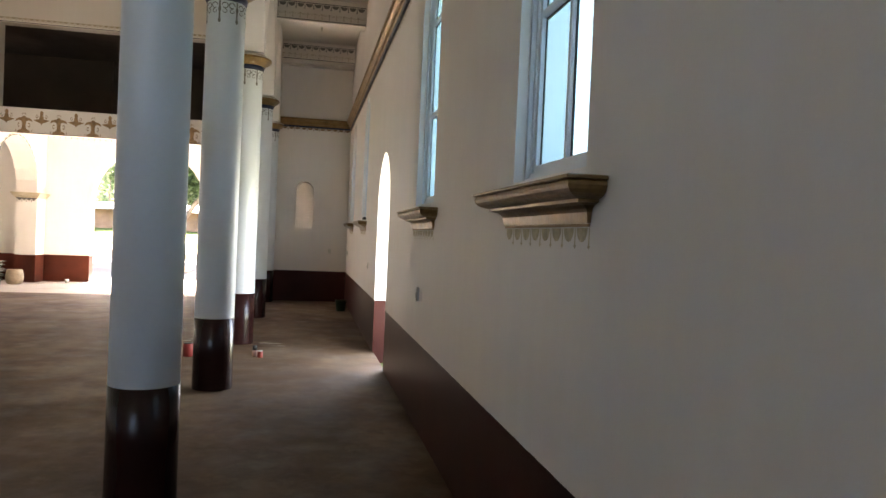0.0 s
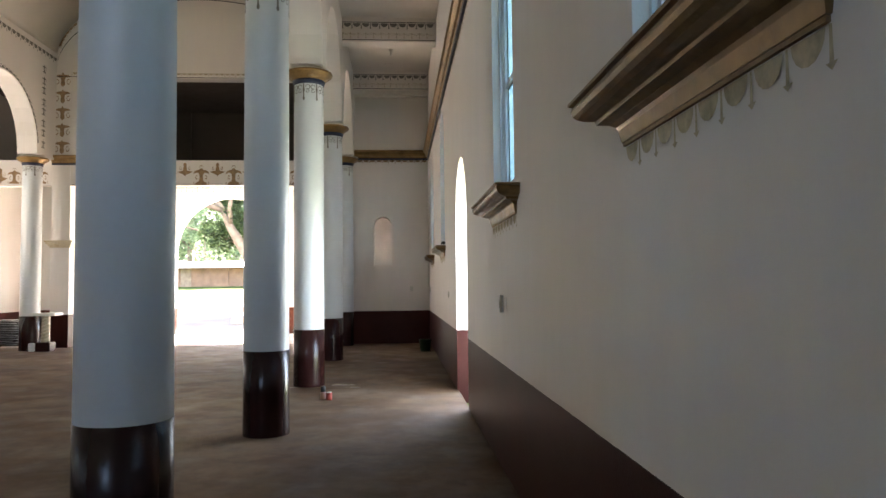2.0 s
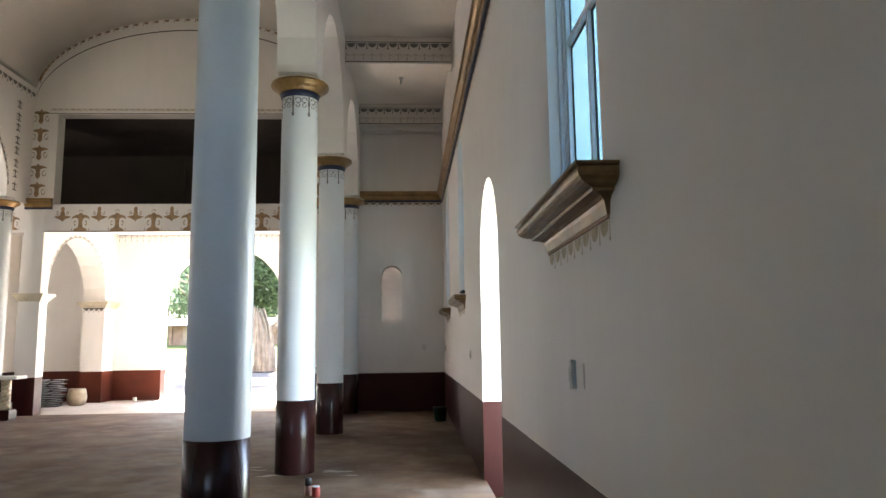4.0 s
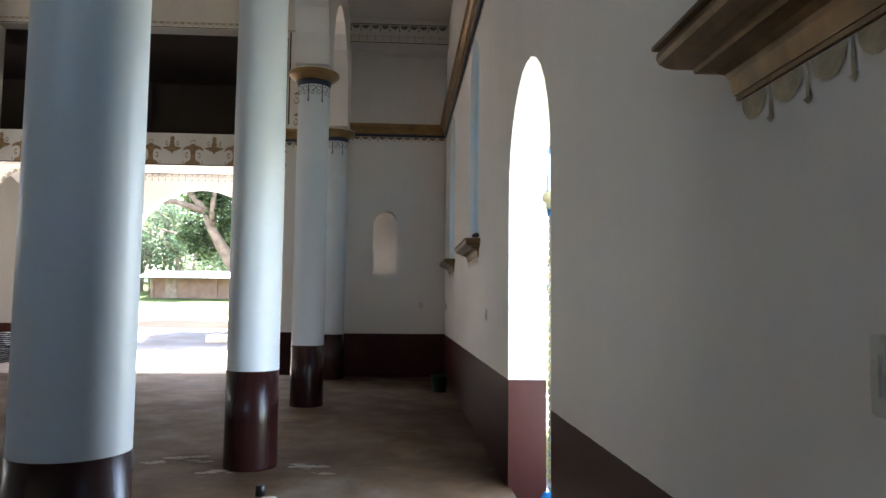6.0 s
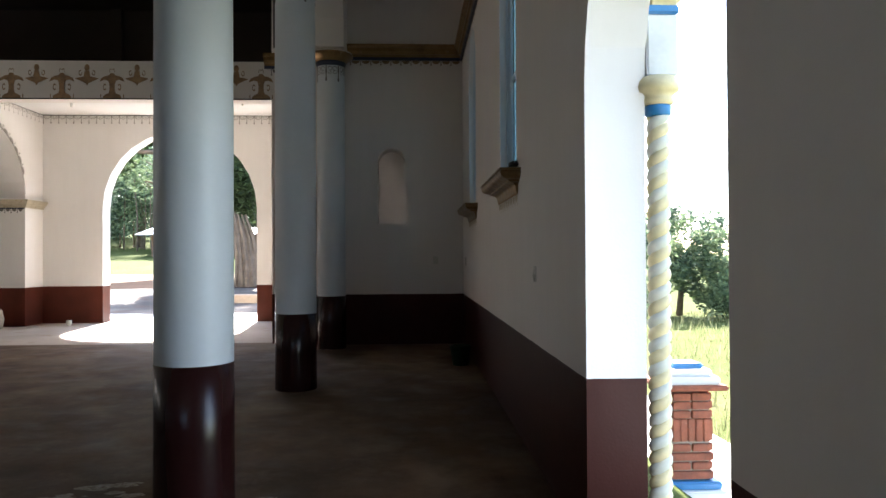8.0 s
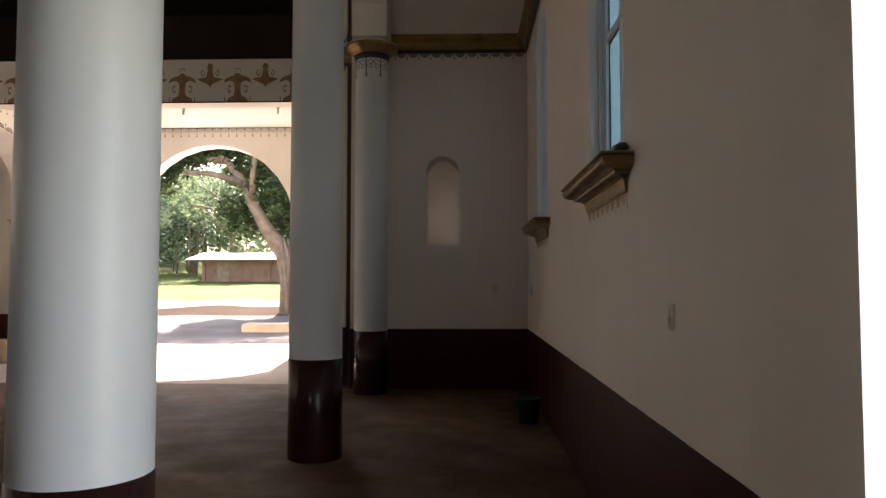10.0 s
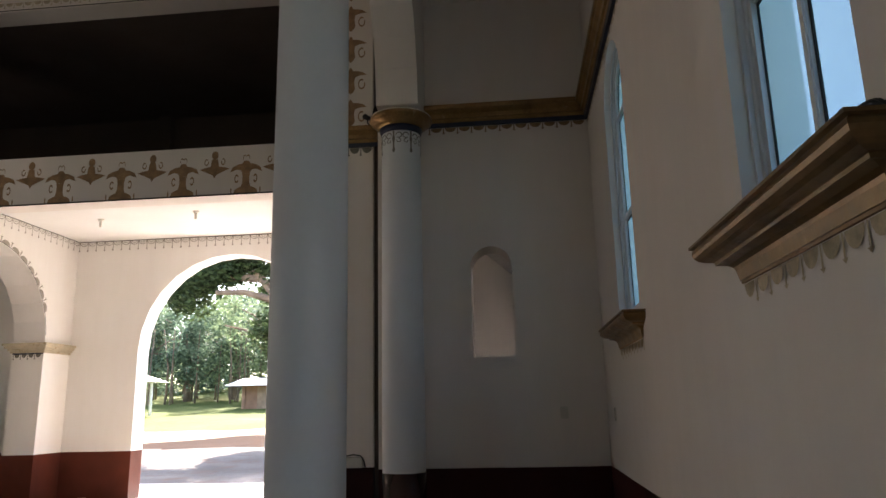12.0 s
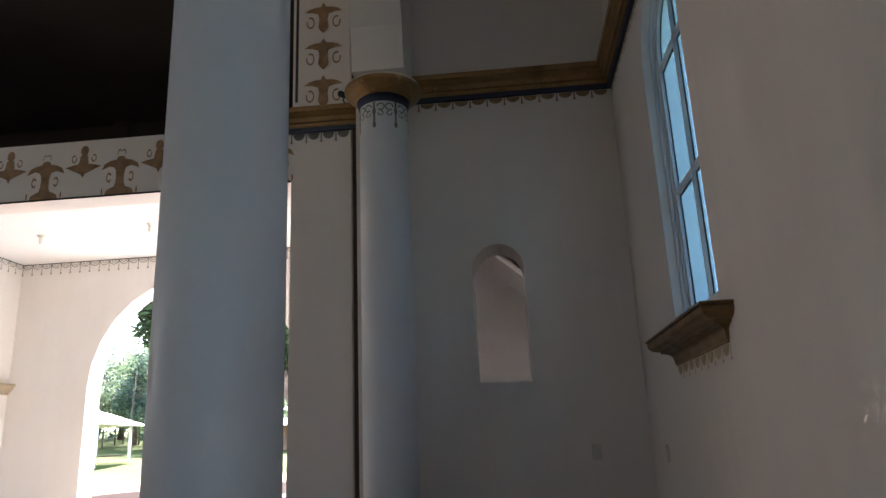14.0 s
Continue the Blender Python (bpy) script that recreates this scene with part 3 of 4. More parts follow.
# aisle ceiling beams with stencilled faces
for y in (2.45, 6.1, 9.58, 13.3, 16.93):
    bm = box(bmesh.new(), XL + 0.2, -0.004, y, y + 0.34, 6.55, CEIL + 0.05)
    ob = solid("ceiling_beam", bm, PLASTER, "cream plastered ceiling beam with stencilled garland", "beam")
    pl = lambda u, v: (u, y - 0.003, v)
    part("stencil_border", run_of(scallop_motif(), pl, XL + 0.26, -0.03, 6.93, 0.19, 0.13), STENCIL_GREY, ob)
    part("stencil_border", run_of(tassel_motif(), pl, XL + 0.26, -0.03, 6.73, 0.16, 0.10), STENCIL_TAN, ob)
    for z in (6.945, 6.575):
        part("painted_line", stripe(pl, XL + 0.25, -0.02, z, z + 0.014), LINE, ob)
bm = box(bmesh.new(), XL + 0.2, -0.006, 17.275, YE + 0.1, 6.50, CEIL + 0.05)
solid("ceiling_beam_end", bm, PLASTER, "plain plastered soffit at the aisle end", "beam")

# gold cornices
COR = ((0, 4.80), (0.03, 4.80), (0.045, 4.83), (0.05, 4.86), (0.075, 4.865), (0.075, 4.885), (0.08, 4.93), (0.11, 4.97), (0.115, 4.985), (0.135, 4.99), (0.14, 5.03), (0.135, 5.065), (0.10, 5.075), (0.0, 5.085))
COR = tuple((p, 4.865 + (z - 4.80) * 0.77) for p, z in COR)


def cornice(name, a, b, out, m0=0.0, m1=0.0, dz=0.0):
    bm = sweep(bmesh.new(), [(p, z + dz) for p, z in COR], a, b, out, m0, m1)
    ob = solid(name, bm, GOLD, "gold painted moulded cornice with a dark blue underside line", "cornice")
    part("painted_line", sweep(bmesh.new(), [(p, z + dz) for p, z in ((0.0, 4.825), (0.034, 4.825), (0.042, 4.87), (0.0, 4.875))], a, b, out, m0, m1), NAVY, ob, "dark blue painted line")
    return ob


c1 = cornice("trim_cornice_east", (-0.001, YS), (-0.001, YE), (-1, 0), 0, 1)
c2 = cornice("trim_cornice_north", (-2.3, YE - 0.001), (-0.001, YE - 0.001), (0, -1), 0, 1)
c3 = cornice("trim_cornice_pier", (PIER_R[0] - 0.12, YP - 0.001), (PIER_R[1] + 0.3, YP - 0.001), (0, -1), dz=-0.09)
c4 = cornice("trim_cornice_pier_west", (PIER_L[0], YP - 0.001), (PIER_L[1] + 0.16, YP - 0.001), (0, -1), dz=-0.09)
part("stencil_border", run_of(scallop_motif(), lambda u, v: (-0.004, u, v), 0.0, YE, 4.82, 0.17, 0.09), STENCIL_TAN, c1)
part("stencil_border", run_of(scallop_motif(), lambda u, v: (u, YE - 0.004, v), -1.9, -0.02, 4.82, 0.17, 0.09), STENCIL, c2)
part("stencil_border", run_of(scallop_motif(), lambda u, v: (u, YP - 0.004, v), PIER_R[0], PIER_R[1], 4.73, 0.16, 0.12), STENCIL_GREY, c3)

# frieze of the gallery beam
bm = bmesh.new()
pl = lambda u, v: (u, YP - 0.002, v)
P = 0.84
k = 0
u = -3.46
while u > PIER_L[1] + 0.1:
    if k % 2 == 0:
        stamp(bm, tree_motif(), pl, u, GB0 + 0.02, 0.245, 0.50)
    else:
        stamp(bm, bud_motif(), pl, u, GB0 + 0.23, 0.235, 0.37)
    u -= P / 2
    k += 1
part("stencil_frieze", bm, STENCIL, BEAM, "brown stencilled flowers and scrolls")
part("painted_line", stripe(pl, PIER_L[1], PIER_R[0], GB0 + 0.0, GB0 + 0.02), LINE, BEAM)
bm = bmesh.new()
for k in range(6):
    stamp(bm, tree_motif() if k % 2 else bud_motif(), pl, XW + 0.4 + 0.34 * k, GB0 + 0.05, 0.2, 0.4)
part("stencil_frieze", bm, STENCIL, BEAM_W)
# stencilled uprights over the piers
for a, b in (PIER_R, PIER_L):
    c = (a + b) / 2 + (0.02 if a > -5 else 0)
    ob = tagged(new("stencil_upright"), "column of brown stencilled flowers painted on the pier", "stencil", kind="structure")
    bm = bmesh.new()
    for k in range(5):
        stamp(bm, spray_motif(), pl, c, 5.02 + 0.445 * k, 0.24, 0.38)
    part("stencil_motif", bm, STENCIL, ob)
    part("painted_line", stripe(pl, a + 0.03, a + 0.06, 5.1, GT), LINE, ob)
# painted lines of the gable
pg = lambda u, v: (u, YP - 0.003, v)
bm = bmesh.new()
for k in range(48):
    a, b = (VC - HALF * 0.995 * math.cos(math.pi * q / 48) for q in (k, k + 1))
    bm.faces.new([bm.verts.new(pg(*q)) for q in ((a, vault_z(a) - 0.325), (b, vault_z(b) - 0.325), (b, vault_z(b) - 0.3), (a, vault_z(a) - 0.3))])
part("painted_line", bm, LINE, GABLE)
bm = bmesh.new()
for k in range(44):
    x = VC - HALF * 0.985 * math.cos(math.pi * (k + 0.5) / 44)
    t = math.atan((x - VC) * RISE ** 2 / HALF ** 2 / max(0.05, vault_z(x) - SPRING))
    stamp(bm, scallop_motif(), lambda u, v: pg(x + u * math.cos(t) + v * math.sin(t), vault_z(x) - 0.02 - u * math.sin(t) + v * math.cos(t)), -0.07, 0, 0.15, 0.09)
part("stencil_border", bm, STENCIL, GABLE)
part("stencil_border", run_of(scallop_motif(), pg, PIER_L[1], PIER_R[0], GT + 0.14, 0.14, 0.09), STENCIL_TAN, GABLE)
part("painted_line", stripe(pg, VC - HALF, VC + HALF, GT + 0.015, GT + 0.03), LINE, GABLE)
part("stencil_border", run_of(scallop_motif(), lambda u, v: (XCL + 0.2435, u, v), 2.5, YP, SPRING - 0.05, 0.2, 0.16), STENCIL_GREY, GABLE)

# ---- the porch beyond the nave ----
PC, PH = 4.80, 0.4
bm = bmesh.new()
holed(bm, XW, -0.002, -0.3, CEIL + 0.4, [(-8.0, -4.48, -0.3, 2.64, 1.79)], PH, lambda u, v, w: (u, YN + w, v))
PORCH = solid("wall_porch", bm, PAINT_LIT, "cream porch wall with a wide round arch to the court", "wall")
bm = box(bmesh.new(), XW, -0.004, YP + 0.31, YN - 0.002, PC, PC + 0.02)
solid("ceiling_porch", bm, PLASTER_LIT, "plastered porch ceiling, whitened for the brighter light there", "ceiling")
# East cross wall is unseen; its narrow opening keeps the bay behind dim.
for name, x0 in (("wall_porch_west", -9.95), ("wall_porch_east", -3.15)):
    bm = bmesh.new()
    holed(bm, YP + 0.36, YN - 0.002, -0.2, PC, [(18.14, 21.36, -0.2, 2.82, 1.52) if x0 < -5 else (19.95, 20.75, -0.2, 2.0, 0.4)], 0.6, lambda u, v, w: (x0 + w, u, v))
    ob = solid(name, bm, PAINT_LIT, "cream cross arch of the porch", "wall")
    if x0 > -5:
        continue
    side = x0 + 0.603
    pa = lambda u, v: (side, 19.75 - (1.625 + v) * math.cos(math.pi * u), 2.82 + (1.54 + v) * math.sin(math.pi * u))
    part("stencil_border", run_of([[(x, -y) for x, y in p] for p in scallop_motif()], pa, 0.1, 0.9, 0.0, 0.05, 0.11), STENCIL_PORCH, ob)
    part("painted_line", run_of([[(0, 0), (1, 0), (1, 0.1), (0, 0.1)]], pa, 0.02, 0.98, -0.015, 0.03, 0.12), LINE, ob)
    part("stencil_border", run_of(tassel_motif(), lambda u, v: (side, u, v), YP + 0.4, YN, PC - 0.01, 0.17, 0.17), STENCIL_PORCH, ob)
    part("painted_line", stripe(lambda u, v: (side, u, v), YP + 0.4, YN, PC - 0.014, PC - 0.002), LINE, ob)
    for y0, y1 in ((21.36, YN), (YP + 0.36, 18.14)):
        bm = bmesh.new()
        for d, z0, z1 in ((0.03, 2.61, 2.65), (0.06, 2.65, 2.69), (0.10, 2.69, 2.74), (0.13, 2.74, 2.78)):
            box(bm, x0 - d, x0 + 0.6 + d, y0 - (d if y0 > 20 else 0.0), y1 - 0.003 + (0 if y0 > 20 else d), z0, z1, 0.008)
        cap = part("impost", bm, PALEGOLD, ob, "gold impost moulding")
        q = y0 - 0.003 if y0 > 20 else y1 + 0.003
        part("stencil_border", run_of(scallop_motif(), lambda u, v: (u, q, v), x0 + 0.03, x0 + 0.57, 2.605, 0.135, 0.13), STENCIL_GREY, ob)
        part("painted_line", stripe(lambda u, v: (u, q - 0.001, v), x0 + 0.01, x0 + 0.59, 2.585, 2.61), NAVY, ob)
part("stencil_border", run_of(tassel_motif(), lambda u, v: (u, YN - 0.003, v), -9.34, -3.16, PC - 0.01, 0.17, 0.17), STENCIL_PORCH, PORCH)
part("painted_line", stripe(lambda u, v: (u, YN - 0.004, v), -9.34, -3.16, PC - 0.014, PC - 0.002), LINE, PORCH)


# underside of the gallery stair in the porch's side bay
bm = bmesh.new()
cut = [(-2.44, 4.795), (-2.2, 4.795), (-0.35, 3.2), (-0.02, 3.2), (-0.02, 3.42), (-0.26, 3.42)]
for y in (20.5, 21.7):
    bm.faces.new([bm.verts.new((x, y, z)) for x, z in cut])
bm.verts.ensure_lookup_table()
for k in range(6):
    q = (k + 1) % 6
    bm.faces.new((bm.verts[k], bm.verts[q], bm.verts[6 + q], bm.verts[6 + k]))
solid("gallery_stair", bm, PLASTER_LIT, "white underside of the sloping gallery stair", "stair")


# ---- windows and sills ----
def window(i, c, x0=0.0, sx=1):
    a, b, s, sp, r = c - WW / 2, c + WW / 2, WSILL, WSPRING, WRISE
    ob = thing(f"window_{i}", "tall round-headed aluminium window with blue-tinted panes", "window", kind="structure")
    def ring(inset0, inset1, d0, d1):
        bm = bmesh.new()
        def loop(q):
            lp = [(a + q, s + q), (b - q, s + q)]
            lp += [(c + (WW / 2 - q) * math.cos(math.pi * k / 16), sp + (r - q) * math.sin(math.pi * k / 16)) for k in range(17)]
            return lp
        o, n_ = loop(inset0), loop(inset1)
        rings = [[bm.verts.new((x0 + sx * d, y, z)) for y, z in lp] for lp, d in ((o, d0), (n_, d0), (n_, d1), (o, d1))]
        for r0, r1 in zip(rings, rings[1:] + rings[:1]):
            for k in range(len(r0)):
                bm.faces.new((r0[k], r0[(k + 1) % len(r0)], r1[(k + 1) % len(r0)], r1[k]))
        return bm
    part("window_frame", ring(-0.001, 0.028, 0.062, 0.1395), FRAME, ob)
    part("outer_sash", ring(0.028, 0.058, 0.0845, 0.137), FRAME, ob)
    sash = part("sash", ring(0.058, 0.095, 0.097, 0.1345), FRAME, ob)
    part("gasket", ring(0.095, 0.104, 0.121, 0.13), RUBBER, sash, "black rubber gasket")
    for z in (3.2, WSPRING - 0.02):
        part("transom", box(bmesh.new(), min(x0 + sx * 0.102, x0 + sx * 0.133), max(x0 + sx * 0.102, x0 + sx * 0.133), a + 0.05, b - 0.05, z - 0.025, z + 0.025, 0.006), FRAME, ob)
        part("gasket", box(bmesh.new(), min(x0 + sx * 0.121, x0 + sx * 0.131), max(x0 + sx * 0.121, x0 + sx * 0.131), a + 0.1, b - 0.1, z - 0.037, z - 0.0252), RUBBER, ob)
    part("mullion", box(bmesh.new(), min(x0 + sx * 0.101, x0 + sx * 0.134), max(x0 + sx * 0.101, x0 + sx * 0.134), c - 0.022, c + 0.022, s + 0.05, sp + r - 0.05, 0.006), FRAME, ob)
    for k in (-1, 1):
        part("gasket", box(bmesh.new(), min(x0 + sx * 0.121, x0 + sx * 0.13), max(x0 + sx * 0.121, x0 + sx * 0.13), c + k * 0.029 - 0.0065, c + k * 0.03 + 0.0075, s + 0.095, sp + 0.3), RUBBER, ob)
    for k in (0, 1):
        for z0, z1 in ((s + 0.06, 3.2), (3.2, WSPRING)):
            y0, y1 = (a + 0.06, c) if k == 0 else (c, b - 0.06)
            bm = bmesh.new()
            bm.faces.new([bm.verts.new((x0 + sx * 0.128, y, z)) for y, z in ((y0, z0), (y1, z0), (y1, z1), (y0, z1))])
            part("pane", bm, GLASS, ob)
    bm = bmesh.new()
    arc = [(c + (WW / 2 - 0.06) * math.cos(math.pi * k / 16), sp + (r - 0.06) * math.sin(math.pi * k / 16)) for k in range(17)]
    bm.faces.new([bm.verts.new((x0 + sx * 0.128, y, z)) for y, z in arc])
    part("pane", bm, GLASS, ob)
    return ob


for i, c in enumerate((-2.85, *WIN)):
    window(i + 1, c)
# Unseen west windows, assumed to match the east ones.
for i, c in enumerate((0.82, 4.45, 11.84, 15.5)):
    window(i + 7, c, XW, -1)

SILLP = ((0.0, 2.006), (0.014, 2.006), (0.017, 2.02), (0.023, 2.052), (0.03, 2.066), (0.048, 2.079), (0.078, 2.087), (0.088, 2.088), (0.09, 2.101), (0.096, 2.104), (0.108, 2.106), (0.128, 2.112), (0.146, 2.122), (0.159, 2.136), (0.165, 2.152), (0.163, 2.166), (0.158, 2.174), (0.174, 2.178), (0.174, 2.19), (0.16, 2.194), (0.0, 2.196))


def sill(c):
    """A moulded window sill whose profile returns to the wall at both ends."""
    ob = thing("window_sill", "gold and silver painted moulded sill under the window", "window sill", (0, c, 0), "sills of the aisle windows", "structure")
    bm = bmesh.new()
    L, S = 0.63, 0.595
    loops = []
    for p, z in SILLP:
        e, e0 = L + p, S + p
        loops.append([bm.verts.new((-p + (0.0005 if p == 0 else 0), y, z)) for y in (-e0, e)] + [bm.verts.new((0.004, y, z)) for y in (e, -e0)])
    for a, b in zip(loops, loops[1:]):
        for k in (3, 0, 1):
            q = (k + 1) % 4
            f = [a[k], a[q], b[q], b[k]]
            bm.faces.new(f)
    bm.faces.new(loops[0])
    part("moulding", bm, SILLM, ob)
    part("painted_line", box(bmesh.new(), -0.0105, 0.001, -S - 0.008, L + 0.008, 1.992, 2.005), STENCIL, ob)
    part("stencil_border", run_of(scallop_motif(), lambda u, v: (-0.003, u, v), -0.605, 0.64, 1.987, 0.15, 0.10), STENCIL_SILL, ob)
    return ob


SILLM = surface("worn_gold_silver_paint", (0.27, 0.16, 0.06), 0.36, metal=0.4, vary=0.45, grain=18, blotch=5, bump=0.25, dirt=(0.40, 0.30, 0.17), dirt_at=0.62)
for c in WIN:
    sill(c)

# ---- columns ----
ring_profile = [(0.25, 4.60), (0.27, 4.605), (0.285, 4.64), (0.29, 4.655), (0.335, 4.69), (0.355, 4.72), (0.36, 4.735), (0.375, 4.74), (0.385, 4.77), (0.38, 4.81), (0.36, 4.825), (0.35, 4.86)]


def column(x, y):
    ob = thing("column", "round pale bluish-white enamelled column on a glossy maroon foot", "column", (x, y, 0), "arcade columns")
    part("shaft", lathe(bmesh.new(), [(0.229, DADO), (0.229, 2.2), (0.226, 3.6), (0.222, 4.73)], seg=56, caps=False), ENAMEL, ob)
    part("foot", lathe(bmesh.new(), [(0.232, -0.01), (0.234, 0.02), (0.232, 0.4), (0.232, DADO), (0.225, DADO + 0.001)], seg=56), OXBLOOD, ob, "glossy maroon painted foot")
    cap = part("capital", lathe(bmesh.new(), [(r * 0.95, 4.89 - (4.89 - z - 0.03) * 0.62) for r, z in ring_profile], seg=56), GOLD, ob, "gold ring moulding")
    part("abacus", lathe(bmesh.new(), [(0.28, 4.85), (0.354, 4.862), (0.35, 4.88), (0.28, 4.902), (0.25, 4.906), (0.245, 4.97)], seg=56), PLASTER, cap, "pale upper face of the ring")
    part("neck_band", lathe(bmesh.new(), [(0.2215, 4.655), (0.231, 4.66), (0.25, 4.725), (0.235, 4.735)], seg=56, caps=False), NAVY, ob, "dark blue neck band")
    pl = lambda u, v: (0.2265 * math.cos(u / 0.2265), 0.2265 * math.sin(u / 0.2265), v)
    part("stencil_border", run_of(scroll_motif(), pl, 0, 2 * math.pi * 0.2265, 4.65, 0.19, 0.19), STENCIL_GREY, ob, "grey-gold stencilled scrolls")
    for o in ob.children:
        if o.name.split(".")[0] in ("capital", "neck_band", "stencil_border"):
            o.location.z = -0.072
    return ob


first = column(XL, COLS[0])
for y in COLS[1:]:
    copy_thing(first, Matrix.Translation((XL, y, 0)))
for y in COLS:
    copy_thing(first, Matrix.Translation((XCL, y, 0)))

# ---- switches and sockets ----
def plate(at, rz, label, h=0.13, w=0.085):
    ob = thing("light_switch", label, "light switch", at)
    ob.rotation_euler = (0, 0, radians(rz))
    body = part("cover_plate", box(bmesh.new(), -0.012, 0.0, -w / 2, w / 2, -h / 2, h / 2, 0.004), PLATE, ob)
    part("rocker", box(bmesh.new(), -0.019, -0.011, -w * 0.22, w * 0.22, -h * 0.28, h * 0.28, 0.003), PLATE, ob)
    for k in (-1, 1):
        part("screw", lathe(bmesh.new(), [(0.004, 0), (0.004, 0.003)], seg=10), FRAME, ob).matrix_basis = pose(-0.012, 0, k * h * 0.4, 0, -90, 0)
    return ob


sw = thing("light_switch", "pale switch on a grey raised wall box", "light switch", (0, 4.497, 1.337))
part("back_box", box(bmesh.new(), -0.016, 0.001, -0.021, 0.021, -0.07, 0.07, 0.003), FRAME, sw, "grey raised box")
part("cover_plate", box(bmesh.new(), -0.026, -0.0155, -0.023, 0.023, -0.074, 0.074, 0.004), PLATE, sw)
part("rocker", box(bmesh.new(), -0.032, -0.0255, -0.014, 0.014, -0.04, 0.04, 0.003), PLATE, sw)
flush = thing("blank_plate", "flush wall plate painted over in off-white", "wall plate", (0, 4.355, 1.335))
part("cover_plate", box(bmesh.new(), -0.005, 0.001, -0.045, 0.045, -0.06, 0.06, 0.002), PAINT, flush)
part("screw", box(bmesh.new(), -0.0065, -0.004, -0.004, 0.004, 0.04, 0.048, 0.001), FRAME, flush)
plate((0, 10.45, 1.35), 0, "white plastic light switch on the wall", 0.115, 0.07)
plate((0, 16.85, 1.4), 0, "greyish socket plate near the wall corner")
plate((-0.47, YE, 1.42), 90, "pale socket plate on the aisle end wall")


# ---- lampholders ----
def lampholder(x, y, z, label):
    ob = thing("lampholder", label, "lamp fitting", (x, y, z), "bare ceiling lampholders")
    part("rose", lathe(bmesh.new(), [(0.055, 0), (0.05, -0.02), (0.02, -0.03)], seg=20), BULB, ob)
    part("socket", lathe(bmesh.new(), [(0.02, -0.028), (0.024, -0.06), (0.022, -0.13), (0.012, -0.14)], seg=16), BULB, ob)
    return ob


for y in (4.3, 8.0, 11.6, 15.3):
    lampholder(-0.95, y, CEIL, "white lampholder without bulb under the aisle ceiling")
for x, y in ((-8.0, 20.6), (-6.2, 20.4), (-6.2, 18.9), (-4.4, 20.4)):
    lampholder(x, y, PC, "white lampholder without bulb under the porch ceiling")

# ---- spotlight on the nave pier ----
ob = thing("spotlight", "small black spotlight with its cable on the nave pier", "spotlight", (-2.67, YP - 0.1, 5.07))
part("head", lathe(bmesh.new(), [(0.018, 0), (0.03, 0.015), (0.034, 0.085), (0.026, 0.095), (0.02, 0.1)], seg=18), BLACK, ob).matrix_basis = pose(0.0, 0, 0.0, 0, -60, 0)
part("bracket", tube(bmesh.new(), [(-0.03, 0, 0.02), (-0.035, 0.0, -0.05), (0.0, 0.05, -0.075)], 0.008), BLACK, ob)
part("cable", tube(bmesh.new(), [(0.02, 0.05, 0.03), (0.06, 0.07, 0.25), (0.06, 0.085, 1.0), (0.06, 0.085, 1.9)], 0.011), BLACK, ob)

# ---- side door, outside: twisted columns and brick pedestal ----
def twisted_column(y):
    ob = thing("twisted_column", "white and yellow barley-twist column beside the side door", "column", (0.385, y, 0), "twisted door columns")
    N, TURN = 190, 18
    for name, phase, mat, lab in (("white_strand", 0.0, CHALK_CREAM, "off-white painted strand"), ("yellow_strand", math.pi, CREAM, "pale yellow painted strand")):
        bm = bmesh.new()
        pts = []
        for k in range(N + 1):
            a = phase + 2 * math.pi * TURN * k / N
            pts.append((0.027 * math.cos(a), 0.027 * math.sin(a), -0.06 + 2.26 * k / N))
        tube(bm, pts, 0.034, 9)
        part(name, bm, mat, ob, lab)
    part("base", lathe(bmesh.new(), [(0.14, -0.2), (0.14, -0.09), (0.12, -0.075), (0.105, -0.04), (0.09, -0.03)], seg=28), BLUE, ob, "blue painted base")
    part("neck_ring", lathe(bmesh.new(), [(0.055, 2.185), (0.066, 2.195), (0.068, 2.235), (0.06, 2.245)], seg=28), BLUE, ob, "bright blue neck ring")
    part("capital", lathe(bmesh.new(), [(0.062, 2.24), (0.078, 2.25), (0.08, 2.27), (0.072, 2.28), (0.085, 2.30), (0.104, 2.31), (0.11, 2.335), (0.104, 2.36), (0.085, 2.385), (0.06, 2.39)], seg=28), CREAM, ob, "yellow moulded capital")
    part("block", box(bmesh.new(), -0.07, 0.09, -0.05, 0.05, 2.385, 2.70, 0.008), CHALK, ob)
    part("upper_ring", box(bmesh.new(), -0.07, 0.095, -0.06, 0.06, 2.70, 2.745, 0.008), BLUE, ob)
    part("upper_cap", box(bmesh.new(), -0.07, 0.115, -0.08, 0.08, 2.745, 2.9, 0.03), CREAM, ob)
    return ob


tc = twisted_column(9.02)
copy_thing(tc, Matrix.Translation((0.385, 7.26, 0)))

bm = box(bmesh.new(), 0.312, 0.85, 6.6, 9.8, -0.4, -0.115, 0.01)
solid("door_landing", bm, PAVING, "pale concrete landing outside the side door", "landing")
bm = bmesh.new()
box(bm, 0.9, 2.4, -6.0, 24.0, -0.75, -0.47, 0.01)
solid("pavement_side", bm, APRON, "pale sunlit concrete apron along the church wall", "pavement")
px, py = 1.27, 11.0
ped = thing("brick_pedestal", "red brick pedestal with white and blue mouldings", "pedestal", (px, py, -0.42))
part("core", box(bmesh.new(), -0.145, 0.145, -0.145, 0.145, 0.0, 0.80), MORTAR, ped)
